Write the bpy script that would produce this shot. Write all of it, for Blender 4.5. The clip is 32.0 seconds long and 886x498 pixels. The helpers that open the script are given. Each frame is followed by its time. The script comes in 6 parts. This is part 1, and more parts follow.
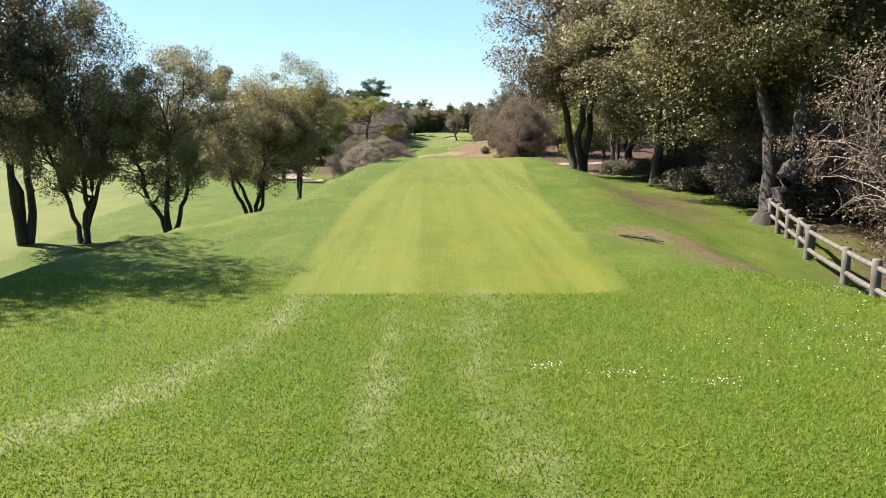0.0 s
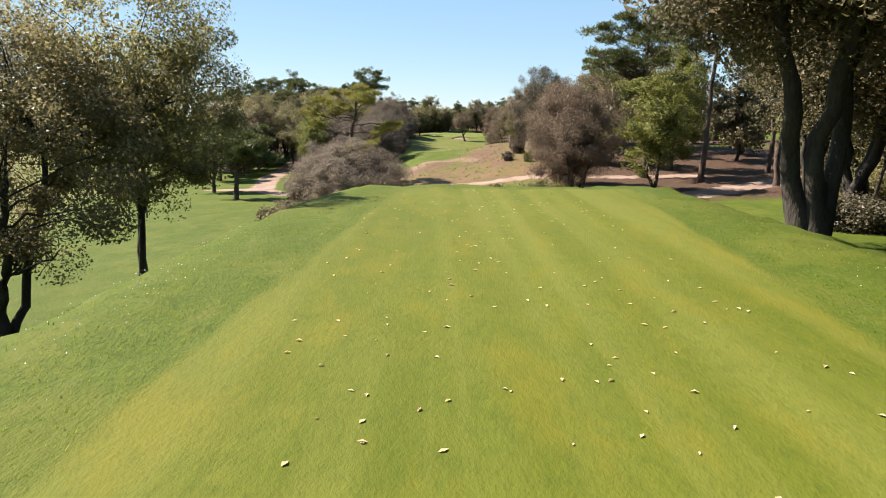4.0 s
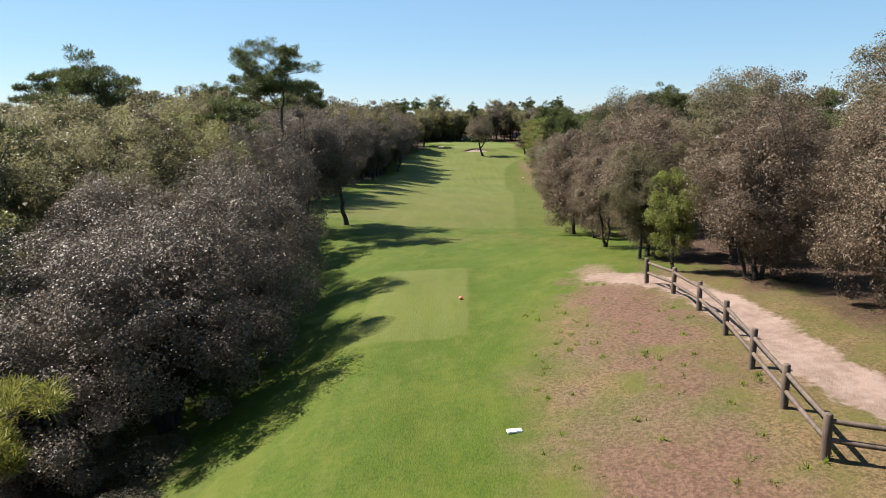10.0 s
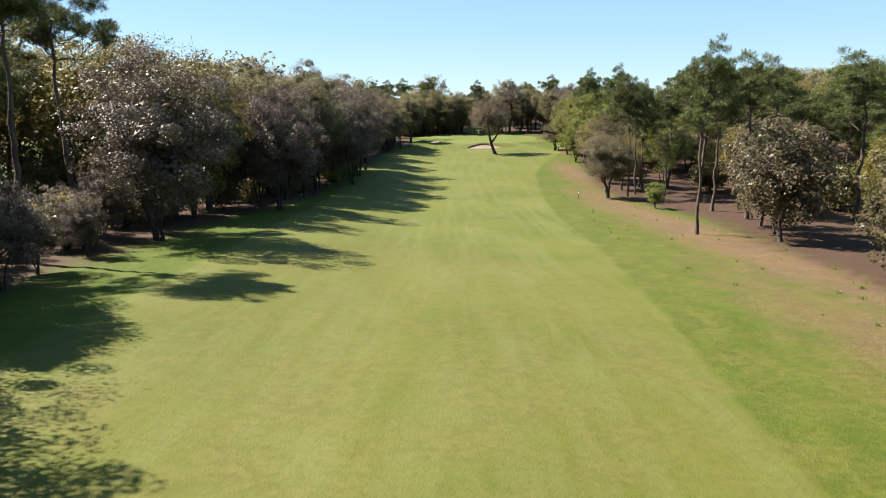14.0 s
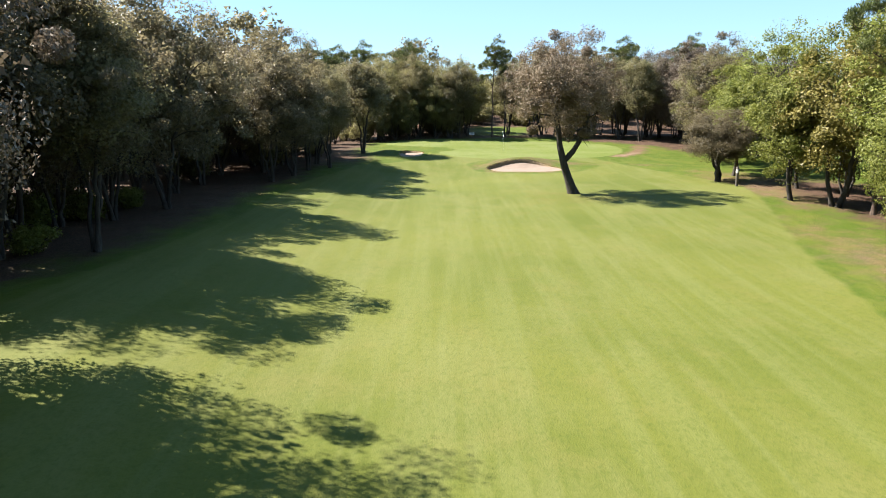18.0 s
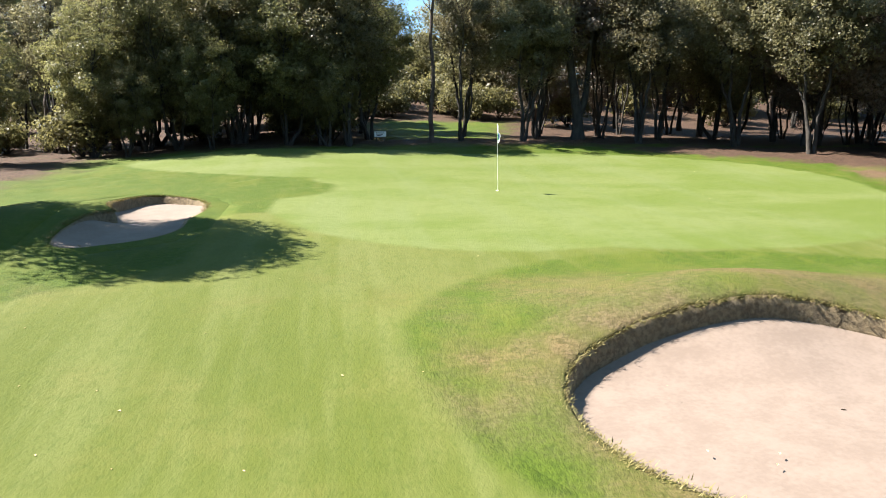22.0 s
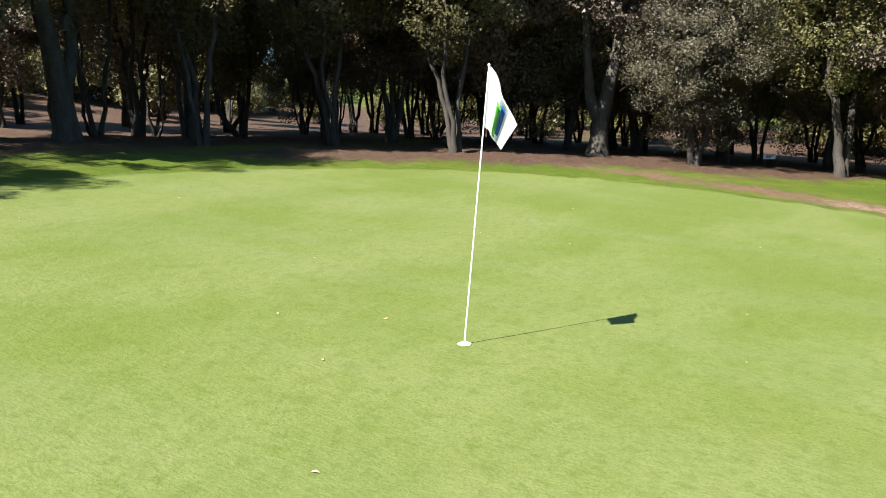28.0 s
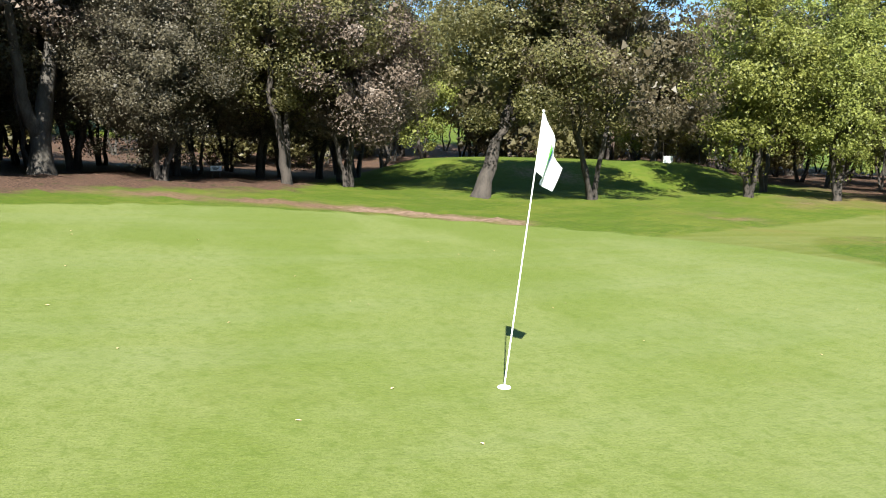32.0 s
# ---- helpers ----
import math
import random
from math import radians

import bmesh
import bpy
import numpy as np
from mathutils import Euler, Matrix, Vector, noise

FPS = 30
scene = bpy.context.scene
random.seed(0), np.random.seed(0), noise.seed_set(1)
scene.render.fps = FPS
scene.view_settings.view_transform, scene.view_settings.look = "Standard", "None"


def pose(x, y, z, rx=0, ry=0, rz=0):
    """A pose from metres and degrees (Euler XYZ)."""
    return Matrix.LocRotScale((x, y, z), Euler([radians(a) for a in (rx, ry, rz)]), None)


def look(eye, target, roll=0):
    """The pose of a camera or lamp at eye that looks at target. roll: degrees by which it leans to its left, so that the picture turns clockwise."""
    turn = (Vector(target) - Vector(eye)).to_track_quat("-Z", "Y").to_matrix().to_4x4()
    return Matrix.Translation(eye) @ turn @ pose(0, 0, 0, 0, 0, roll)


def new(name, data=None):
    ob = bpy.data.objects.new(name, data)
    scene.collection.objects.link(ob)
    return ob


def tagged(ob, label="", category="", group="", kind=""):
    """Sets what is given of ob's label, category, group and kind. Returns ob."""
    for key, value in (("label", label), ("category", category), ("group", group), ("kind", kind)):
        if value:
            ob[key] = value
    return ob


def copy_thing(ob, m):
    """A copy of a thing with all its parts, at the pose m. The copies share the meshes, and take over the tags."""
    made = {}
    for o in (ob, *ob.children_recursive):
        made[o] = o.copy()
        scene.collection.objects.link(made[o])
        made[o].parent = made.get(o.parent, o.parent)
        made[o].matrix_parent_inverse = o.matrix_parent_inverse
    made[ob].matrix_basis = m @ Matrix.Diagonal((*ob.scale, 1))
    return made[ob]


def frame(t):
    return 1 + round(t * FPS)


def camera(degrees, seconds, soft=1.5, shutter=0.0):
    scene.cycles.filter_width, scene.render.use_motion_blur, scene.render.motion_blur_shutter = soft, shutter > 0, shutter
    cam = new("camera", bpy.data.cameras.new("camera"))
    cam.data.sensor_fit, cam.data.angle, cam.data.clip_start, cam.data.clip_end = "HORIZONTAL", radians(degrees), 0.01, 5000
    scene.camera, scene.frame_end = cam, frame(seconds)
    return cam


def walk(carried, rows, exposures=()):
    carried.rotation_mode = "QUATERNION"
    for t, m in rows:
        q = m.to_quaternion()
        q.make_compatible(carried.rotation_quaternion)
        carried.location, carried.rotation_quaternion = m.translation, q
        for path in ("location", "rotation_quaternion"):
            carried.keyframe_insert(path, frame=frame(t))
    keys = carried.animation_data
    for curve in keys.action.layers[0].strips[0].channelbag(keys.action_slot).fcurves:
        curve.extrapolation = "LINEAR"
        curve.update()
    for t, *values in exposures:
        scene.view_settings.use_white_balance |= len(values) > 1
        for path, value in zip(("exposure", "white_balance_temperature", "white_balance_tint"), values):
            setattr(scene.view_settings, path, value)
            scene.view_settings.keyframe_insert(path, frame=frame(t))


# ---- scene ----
# ---- the camera and its flight ----
cam = camera(63.2, 32.0, soft=1.0)
# seconds, place in metres, then yaw, pitch and roll in degrees
PATH = [
    (0, 0.002, 0.001, 2.005, -0.95, -10.42, -0.02),
    (0.5, -0.118, 1.641, 1.962, -1.21, -10.33, -0.06),
    (1, -0.048, 3.511, 1.957, -1.19, -10.30, -0.03),
    (1.5, 0.130, 5.650, 1.956, -0.91, -10.33, -0.03),
    (2, 0.299, 8.020, 1.936, -0.62, -10.42, 0.06),
    (2.5, 0.371, 10.625, 1.866, -0.45, -10.49, 0.07),
    (3, 0.328, 13.447, 1.789, -0.43, -10.49, 0.08),
    (3.5, 0.210, 16.511, 1.680, -0.50, -10.47, 0.26),
    (4, 0.052, 19.780, 1.597, -0.52, -10.43, 0.33),
    (4.5, -0.094, 23.280, 1.589, -0.42, -10.38, 0.15),
    (5, -0.198, 27.098, 1.648, -0.29, -10.33, -0.10),
    (5.5, -0.233, 31.326, 1.760, -0.21, -10.29, -0.22),
    (6, -0.211, 35.965, 1.946, -0.19, -10.25, -0.20),
    (6.5, -0.167, 40.957, 2.232, -0.18, -10.17, -0.16),
    (7, 0.027, 46.078, 2.602, -0.04, -10.15, -0.14),
    (7.5, 0.236, 51.379, 3.043, 0.19, -10.15, -0.20),
    (8, 0.482, 56.759, 3.518, 0.43, -10.14, -0.25),
    (8.5, 0.744, 62.276, 3.877, 0.53, -10.39, -0.28),
    (9, 0.942, 68.269, 4.160, 0.60, -10.61, -0.32),
    (9.5, 1.023, 74.572, 4.157, 0.59, -10.60, -0.38),
    (10, 1.175, 80.995, 4.058, 0.56, -10.65, -0.05),
    (10.5, 1.353, 87.649, 3.956, 0.69, -10.76, 0.27),
    (11, 1.485, 94.644, 3.646, 0.74, -10.88, 0.41),
    (11.5, 1.469, 102.037, 3.261, 0.66, -10.97, 0.58),
    (12, 1.313, 109.655, 2.736, 0.59, -11.00, 0.69),
    (12.5, 1.154, 117.196, 2.159, 0.53, -10.94, 0.60),
    (13, 1.173, 124.574, 1.720, 0.43, -10.98, 0.16),
    (13.5, 1.424, 132.267, 1.333, 0.52, -10.95, -0.56),
    (14, 1.722, 140.495, 0.776, 0.68, -10.80, -0.97),
    (14.5, 1.897, 149.466, 0.007, 0.78, -10.58, -0.78),
    (15, 1.972, 159.169, -0.700, 0.82, -10.40, -0.41),
    (15.5, 1.971, 169.591, -1.073, 0.79, -10.43, -0.28),
    (16, 1.970, 180.467, -1.195, 0.75, -10.54, -0.36),
    (16.5, 2.031, 191.540, -1.328, 0.74, -10.56, -0.31),
    (17, 2.037, 202.279, -1.646, 0.64, -10.36, -0.15),
    (17.5, 1.686, 212.409, -1.838, 0.38, -10.33, -0.18),
    (18, 1.378, 221.866, -1.947, -0.06, -10.35, -0.18),
    (18.5, 1.399, 230.688, -2.094, -0.45, -10.40, -0.10),
    (19, 1.627, 238.953, -2.326, -0.85, -10.31, 0.00),
    (19.5, 1.736, 246.592, -2.641, -1.54, -10.29, 0.19),
    (20, 1.646, 253.876, -2.789, -2.61, -10.42, 0.31),
    (20.5, 1.702, 260.690, -2.928, -3.84, -10.47, 0.36),
    (21, 1.960, 266.994, -2.971, -5.30, -10.51, 0.27),
    (21.5, 2.367, 272.657, -3.108, -6.89, -10.40, 0.12),
    (22, 2.770, 277.512, -3.233, -8.65, -10.23, 0.10),
    (22.5, 3.140, 281.665, -3.416, -10.75, -10.06, 0.10),
    (23, 3.365, 284.995, -3.630, -13.46, -9.82, 0.11),
    (23.5, 3.500, 287.699, -3.872, -16.89, -9.47, 0.06),
    (24, 3.626, 289.909, -4.030, -20.77, -9.20, 0.04),
    (24.5, 3.651, 291.715, -4.068, -25.08, -9.09, 0.03),
    (25, 3.603, 293.206, -4.027, -30.12, -9.28, -0.01),
    (25.5, 3.526, 294.459, -3.964, -35.88, -9.71, -0.09),
    (26, 3.442, 295.457, -3.899, -41.94, -10.12, -0.17),
    (26.5, 3.374, 296.180, -3.856, -47.88, -10.23, -0.23),
    (27, 3.302, 296.739, -3.832, -53.24, -10.13, -0.21),
    (27.5, 3.190, 297.253, -3.811, -57.88, -10.09, -0.07),
    (28, 3.089, 297.830, -3.776, -62.75, -10.10, -0.04),
    (28.5, 3.036, 298.443, -3.736, -67.96, -10.05, 0.05),
    (29, 3.014, 299.122, -3.709, -73.90, -9.97, 0.10),
    (29.5, 2.976, 299.778, -3.685, -79.98, -9.87, 0.15),
    (30, 2.961, 300.383, -3.661, -86.34, -9.80, 0.15),
    (30.5, 2.960, 301.010, -3.626, -93.23, -9.72, 0.08),
    (31, 3.016, 301.591, -3.590, -99.86, -9.64, 0.14),
    (31.5, 3.149, 302.177, -3.555, -106.89, -9.59, 0.20),
    (32, 3.302, 302.781, -3.515, -113.94, -9.51, 0.25),
]
EXPOSURES = [(0.0, 2.22, 6430, 9.5), (3.5, 1.96, 6700, 12.0), (5.5, 1.90, 7200, 17.5), (6.0, 1.88, 7150, 17.2), (7.5, 1.85, 6900, 15.0), (9.0, 1.74, 6400, 10.0), (10.0, 1.71, 6340, 9.8), (12.0, 2.14, 6560, 10.6), (13.5, 2.0, 6590, 10.9), (16.0, 2.31, 6700, 12.0), (17.0, 2.40, 6620, 11.0), (19.0, 2.35, 6400, 8.5), (21.0, 2.52, 6280, 8.0), (22.0, 2.44, 6250, 8.0), (23.0, 2.40, 6250, 7.6), (24.0, 2.24, 6420, 8.2), (27.0, 2.26, 6250, 8.0), (32.0, 2.27, 6100, 7.0)]
walk(cam, [(t, pose(x, y, z, 90 + pitch, 0, yaw) @ pose(0, 0, 0, 0, 0, roll)) for t, x, y, z, yaw, pitch, roll in PATH], EXPOSURES)

# ---- daylight ----
SUN_FROM = Vector((-0.62, 0.25, 0.745)).normalized()
world = bpy.data.worlds.new("sky")
scene.world = world
world.use_nodes = True
wn = world.node_tree.nodes
sky = wn.new("ShaderNodeTexSky")
sky.sky_type, sky.sun_disc = "NISHITA", False
sky.sun_elevation = math.asin(SUN_FROM.z)
sky.sun_rotation = math.atan2(SUN_FROM.x, SUN_FROM.y)
sky.altitude = 1500.0
sky.air_density, sky.dust_density, sky.ozone_density = 1.0, 0.0, 1.2
haze = wn.new("ShaderNodeMix")
haze.data_type = "RGBA"
haze.inputs[0].default_value = 0.6
haze.inputs[7].default_value = (1.62, 3.2, 4.8, 1)
world.node_tree.links.new(sky.outputs[0], haze.inputs[6])
world.node_tree.links.new(haze.outputs[2], wn["Background"].inputs[0])
wn["Background"].inputs[1].default_value = 0.05
lamp = bpy.data.lights.new("sun", "SUN")
lamp.energy, lamp.angle, lamp.color = 5.0, radians(0.55), (1.0, 0.92, 0.81)
sun = new("sun", lamp)
sun.matrix_world = look(SUN_FROM * 100, (0, 0, 0))

# ---- materials ----
class Nodes:
    """A small help to write node trees."""

    def __init__(self, name):
        self.mat = bpy.data.materials.new(name)
        self.mat.use_nodes = True
        self.tree = self.mat.node_tree
        self.tree.nodes.clear()
        self.out = self.tree.nodes.new("ShaderNodeOutputMaterial")

    def node(self, kind, **inputs):
        n = self.tree.nodes.new("ShaderNode" + kind)
        for key, value in inputs.items():
            self.put(n.inputs[key.replace("_", " ")], value)
        return n

    def put(self, socket, value):
        if isinstance(value, bpy.types.NodeSocket):
            self.tree.links.new(value, socket)
        elif isinstance(value, tuple) and len(value) == 3 and socket.type == "RGBA":
            socket.default_value = (*value, 1)
        else:
            socket.default_value = value

    def math(self, op, a, b=0.0, c=0.0):
        n = self.tree.nodes.new("ShaderNodeMath")
        n.operation = op
        for socket, value in zip(n.inputs, (a, b, c)):
            self.put(socket, value)
        return n.outputs[0]

    def mix(self, fac, a, b, blend="MIX"):
        n = self.tree.nodes.new("ShaderNodeMix")
        n.data_type, n.blend_type = "RGBA", blend
        for key, value in ((0, fac), (6, a), (7, b)):
            self.put(n.inputs[key], value)
        return n.outputs[2]

    def ramp(self, fac, *stops):
        n = self.tree.nodes.new("ShaderNodeValToRGB")
        e = n.color_ramp.elements
        while len(e) < len(stops):
            e.new(0.5)
        for k, (p, c) in zip(e, stops):
            k.position, k.color = p, (*c, 1) if isinstance(c, tuple) else (c, c, c, 1)
        self.put(n.inputs[0], fac)
        return n.outputs[0]

    def step(self, value, a, b):
        n = self.tree.nodes.new("ShaderNodeMapRange")
        n.interpolation_type = "SMOOTHSTEP"
        for key, v in (("Value", value), ("From Min", a), ("From Max", b)):
            self.put(n.inputs[key], v)
        return n.outputs[0]

    def noise(self, where, scale, detail=3.0, rough=0.55):
        n = self.node("TexNoise", Vector=where, Scale=scale, Detail=detail, Roughness=rough)
        return n.outputs["Fac"]

    def place(self, sx=1.0, sy=1.0, sz=1.0, turn=0.0):
        g = self.tree.nodes.new("ShaderNodeTexCoord")
        m = self.tree.nodes.new("ShaderNodeMapping")
        m.inputs["Scale"].default_value = (sx, sy, sz)
        m.inputs["Rotation"].default_value = (0, 0, radians(turn))
        self.tree.links.new(g.outputs["Object"], m.inputs["Vector"])
        return m.outputs[0]

    def mask(self, name):
        n = self.tree.nodes.new("ShaderNodeAttribute")
        n.attribute_name = name
        return n.outputs["Fac"]

    def surface(self, shader):
        self.tree.links.new(shader, self.out.inputs[0])
        return self.mat

    def bump(self, height, strength, distance):
        return self.node("Bump", Height=height, Strength=strength, Distance=distance).outputs[0]


def coated(name, base, second, scale=6.0, rough=0.75, bump=0.3, depth=0.02, metal=0.0, stretch=(1, 1, 1)):
    """Paint, wood, bark, stone: two tones, grain and relief."""
    n = Nodes(name)
    w = n.place(*stretch)
    big, fine = n.noise(w, scale, 4), n.noise(w, scale * 7, 3)
    tone = n.mix(n.step(n.math("ADD", n.math("MULTIPLY", big, 0.6), n.math("MULTIPLY", fine, 0.4)), 0.35, 0.65), base, second)
    b = n.node("BsdfPrincipled", Base_Color=tone, Roughness=rough, Metallic=metal,
               Normal=n.bump(n.math("ADD", big, n.math("MULTIPLY", fine, 0.5)), bump, depth))
    return n.surface(b.outputs[0])


def foliage(name, dark, mid, light, gloss=0.55, thin=0.35, spread=0.42, shine=0.22):
    """Leaves: every leaf has its tone, every tree its own lean of colour."""
    n = Nodes(name)
    g = n.tree.nodes.new("ShaderNodeNewGeometry")
    o = n.tree.nodes.new("ShaderNodeObjectInfo")
    big = n.noise(n.place(), 0.55, 2)
    r = n.math("ADD", n.math("MULTIPLY", g.outputs["Random Per Island"], spread), n.math("MULTIPLY", big, 1 - spread))
    tone = n.ramp(r, (0.12, dark), (0.5, mid), (0.88, light))
    tree_tone = n.math("MULTIPLY_ADD", o.outputs["Random"], 0.26, 0.87)
    hsv = n.node("HueSaturation", Hue=n.math("MULTIPLY_ADD", o.outputs["Random"], 0.02, 0.49), Saturation=1.0, Value=tree_tone, Color=tone)
    b = n.node("BsdfPrincipled", Base_Color=hsv.outputs[0], Roughness=gloss)
    b.inputs["Specular IOR Level"].default_value = shine
    t = n.node("BsdfTranslucent", Color=hsv.outputs[0])
    m = n.tree.nodes.new("ShaderNodeMixShader")
    n.put(m.inputs[0], thin)
    n.put(m.inputs[1], b.outputs[0])
    n.put(m.inputs[2], t.outputs[0])
    return n.surface(m.outputs[0])


LEAF_BROWN = foliage("holm_oak_leaves", (0.058, 0.042, 0.027), (0.128, 0.092, 0.061), (0.205, 0.155, 0.108), 0.5, 0.26, 0.38)
LEAF_MAUVE = foliage("mauve_grey_leaves", (0.062, 0.047, 0.036), (0.142, 0.111, 0.085), (0.245, 0.199, 0.160), 0.5, 0.3, 0.38)
LEAF_GREY = foliage("grey_green_leaves", (0.056, 0.050, 0.024), (0.136, 0.122, 0.060), (0.255, 0.229, 0.128), 0.45, 0.62, 0.38, 0.36)
# Purple-brown leaves; on wood-edge and twin oaks the darkness stands in for shade.
LEAF_DUSK_AND_SHADE = foliage("dusky_and_shaded_leaves", (0.042, 0.032, 0.024), (0.106, 0.083, 0.061), (0.195, 0.157, 0.119), 0.5, 0.2, 0.38)
LEAF_WOOD = foliage("wood_edge_leaves", (0.054, 0.045, 0.024), (0.124, 0.105, 0.060), (0.229, 0.197, 0.123), 0.45, 0.62, 0.38, 0.36)
LEAF_OLIVE = foliage("olive_green_leaves", (0.056, 0.053, 0.020), (0.146, 0.136, 0.052), (0.270, 0.249, 0.108), 0.45, 0.62, 0.38, 0.36)
LEAF_TAN = foliage("tan_green_leaves", (0.070, 0.060, 0.026), (0.165, 0.146, 0.066), (0.290, 0.258, 0.135), 0.5, 0.5, 0.4)
# Leaves of the dark oak, also used as painted shade on oaks and scrub.
LEAF_DARK_AND_SHADE = foliage("dark_and_shaded_leaves", (0.023, 0.021, 0.012), (0.057, 0.051, 0.030), (0.119, 0.106, 0.064), 0.5, 0.18, 0.38)
LEAF_GREEN = foliage("young_green_leaves", (0.054, 0.064, 0.013), (0.138, 0.156, 0.032), (0.238, 0.250, 0.066), 0.5, 0.4, 0.4)
LEAF_YELLOW = foliage("yellow_flowering_leaves", (0.064, 0.054, 0.014), (0.144, 0.122, 0.031), (0.230, 0.199, 0.067), 0.5, 0.36, 0.4)
LEAF_PINE = foliage("pine_needles", (0.029, 0.038, 0.011), (0.071, 0.085, 0.025), (0.147, 0.161, 0.049), 0.5, 0.24, 0.4)
LEAF_STONE = foliage("stone_pine_needles", (0.025, 0.037, 0.011), (0.068, 0.086, 0.024), (0.143, 0.161, 0.050), 0.5, 0.2, 0.4)
LEAF_PINE_BRIGHT = foliage("bright_pine_needles", (0.070, 0.078, 0.015), (0.185, 0.192, 0.038), (0.330, 0.315, 0.080), 0.5, 0.35, 0.4)
LEAF_SHRUB = foliage("shrub_leaves", (0.044, 0.038, 0.015), (0.126, 0.108, 0.044), (0.262, 0.226, 0.108), 0.5, 0.24, 0.55)
TWIG = coated("pale_twigs", (0.110, 0.080, 0.060), (0.190, 0.146, 0.114), 9, 0.85)
BARK = coated("dark_oak_bark", (0.015, 0.012, 0.009), (0.042, 0.034, 0.027), 5, 0.9, 0.8, 0.05, 0, (1, 1, 0.3))
BARK_PINE = coated("pine_bark", (0.030, 0.019, 0.014), (0.096, 0.065, 0.047), 4, 0.9, 0.9, 0.06, 0, (1, 1, 0.4))
BARK_PALE = coated("pale_bark", (0.022, 0.018, 0.014), (0.052, 0.046, 0.036), 5, 0.85, 0.6, 0.03, 0, (1, 1, 0.35))
# Grey wood, taken darker for the trees' shade over the tee's fence.
WOOD_GREY = coated("weathered_wood", (0.047, 0.038, 0.031), (0.093, 0.082, 0.068), 6, 0.8, 0.4, 0.01, 0, (1, 1, 0.2))
WOOD_BROWN = coated("stained_wood", (0.048, 0.031, 0.022), (0.094, 0.066, 0.048), 6, 0.8, 0.4, 0.01, 0, (1, 1, 0.2))
WHITE = coated("white_paint", (0.78, 0.78, 0.76), (0.84, 0.84, 0.82), 12, 0.4, 0.05, 0.002)
GREEN_PAINT = coated("green_print", (0.10, 0.42, 0.05), (0.13, 0.47, 0.07), 10, 0.6, 0.05, 0.002)
BLUE_PAINT = coated("blue_print", (0.015, 0.12, 0.42), (0.03, 0.16, 0.48), 10, 0.6, 0.05, 0.002)
DARK_METAL = coated("dark_metal", (0.03, 0.03, 0.03), (0.06, 0.06, 0.06), 10, 0.5, 0.1, 0.002)


def cloth_material():
    n = Nodes("flag_cloth")
    b = n.node("BsdfPrincipled", Base_Color=(0.82, 0.83, 0.83), Roughness=0.7)
    t = n.node("BsdfTranslucent", Color=(0.8, 0.81, 0.82))
    m = n.tree.nodes.new("ShaderNodeMixShader")
    n.put(m.inputs[0], 0.5)
    n.put(m.inputs[1], b.outputs[0])
    n.put(m.inputs[2], t.outputs[0])
    return n.surface(m.outputs[0])


CLOTH = cloth_material()


# ---- lie of the land: height profiles along the hole at five lines across it ----
WAY = (-30, 0, 8, 37, 41, 47, 56, 66, 74, 82, 90, 101, 112, 128, 147, 164, 185, 208, 225, 245, 267, 280, 292, 301, 313, 330, 360)
LAND = {
    -45: (-3.0, -3.2, -3.3, -3.6, -3.7, -3.9, -4.2, -4.6, -5.0, -5.4, -5.7, -5.6, -5.3, -4.6, -3.9, -3.7, -4.0, -4.6, -4.8, -5.0, -5.0, -5.0, -5.0, -5.0, -4.8, -4.6, -1.0),
    -9: (-2.0, -2.2, -2.6, -2.9, -3.0, -3.3, -3.7, -4.15, -4.6, -5.1, -5.25, -4.9, -4.2, -3.3, -4.0, -4.9, -5.8, -6.6, -6.5, -6.5, -6.3, -6.0, -5.6, -5.3, -5.0, -4.6, -0.5),
    0: (-0.25, -0.15, -0.10, -0.10, -0.95, -2.55, -3.2, -3.4, -3.6, -3.2, -2.5, -2.36, -2.72, -3.4, -4.4, -5.5, -6.7, -7.75, -7.7, -7.3, -6.9, -6.8, -5.75, -5.36, -4.5, -3.75, 0.0),
    9: (-0.9, -1.0, -1.0, -1.0, -1.35, -2.2, -2.62, -2.65, -2.5, -1.9, -1.5, -1.2, -2.0, -3.6, -5.0, -5.8, -6.9, -7.8, -7.8, -7.4, -6.6, -6.5, -5.8, -5.45, -4.45, -3.75, 0.0),
    28: (-1.2, -1.3, -1.3, -1.3, -1.5, -1.9, -2.2, -2.3, -2.2, -1.8, -1.2, -0.9, -1.8, -3.6, -5.2, -6.2, -7.4, -8.4, -8.5, -7.6, -6.6, -6.2, -6.0, -5.3, -4.6, -4.0, 0.0),
    70: (-1.5, -1.5, -1.5, -1.5, -1.6, -1.8, -2.0, -2.0, -2.0, -1.6, -1.0, -0.7, -1.6, -3.4, -5.0, -6.0, -7.0, -8.0, -8.0, -7.4, -6.8, -6.6, -6.4, -6.0, -5.4, -5.0, -1.0),
}


def smooth(a, b, v):
    u = np.clip((v - a) / (b - a), 0, 1)
    return u * u * (3 - 2 * u)


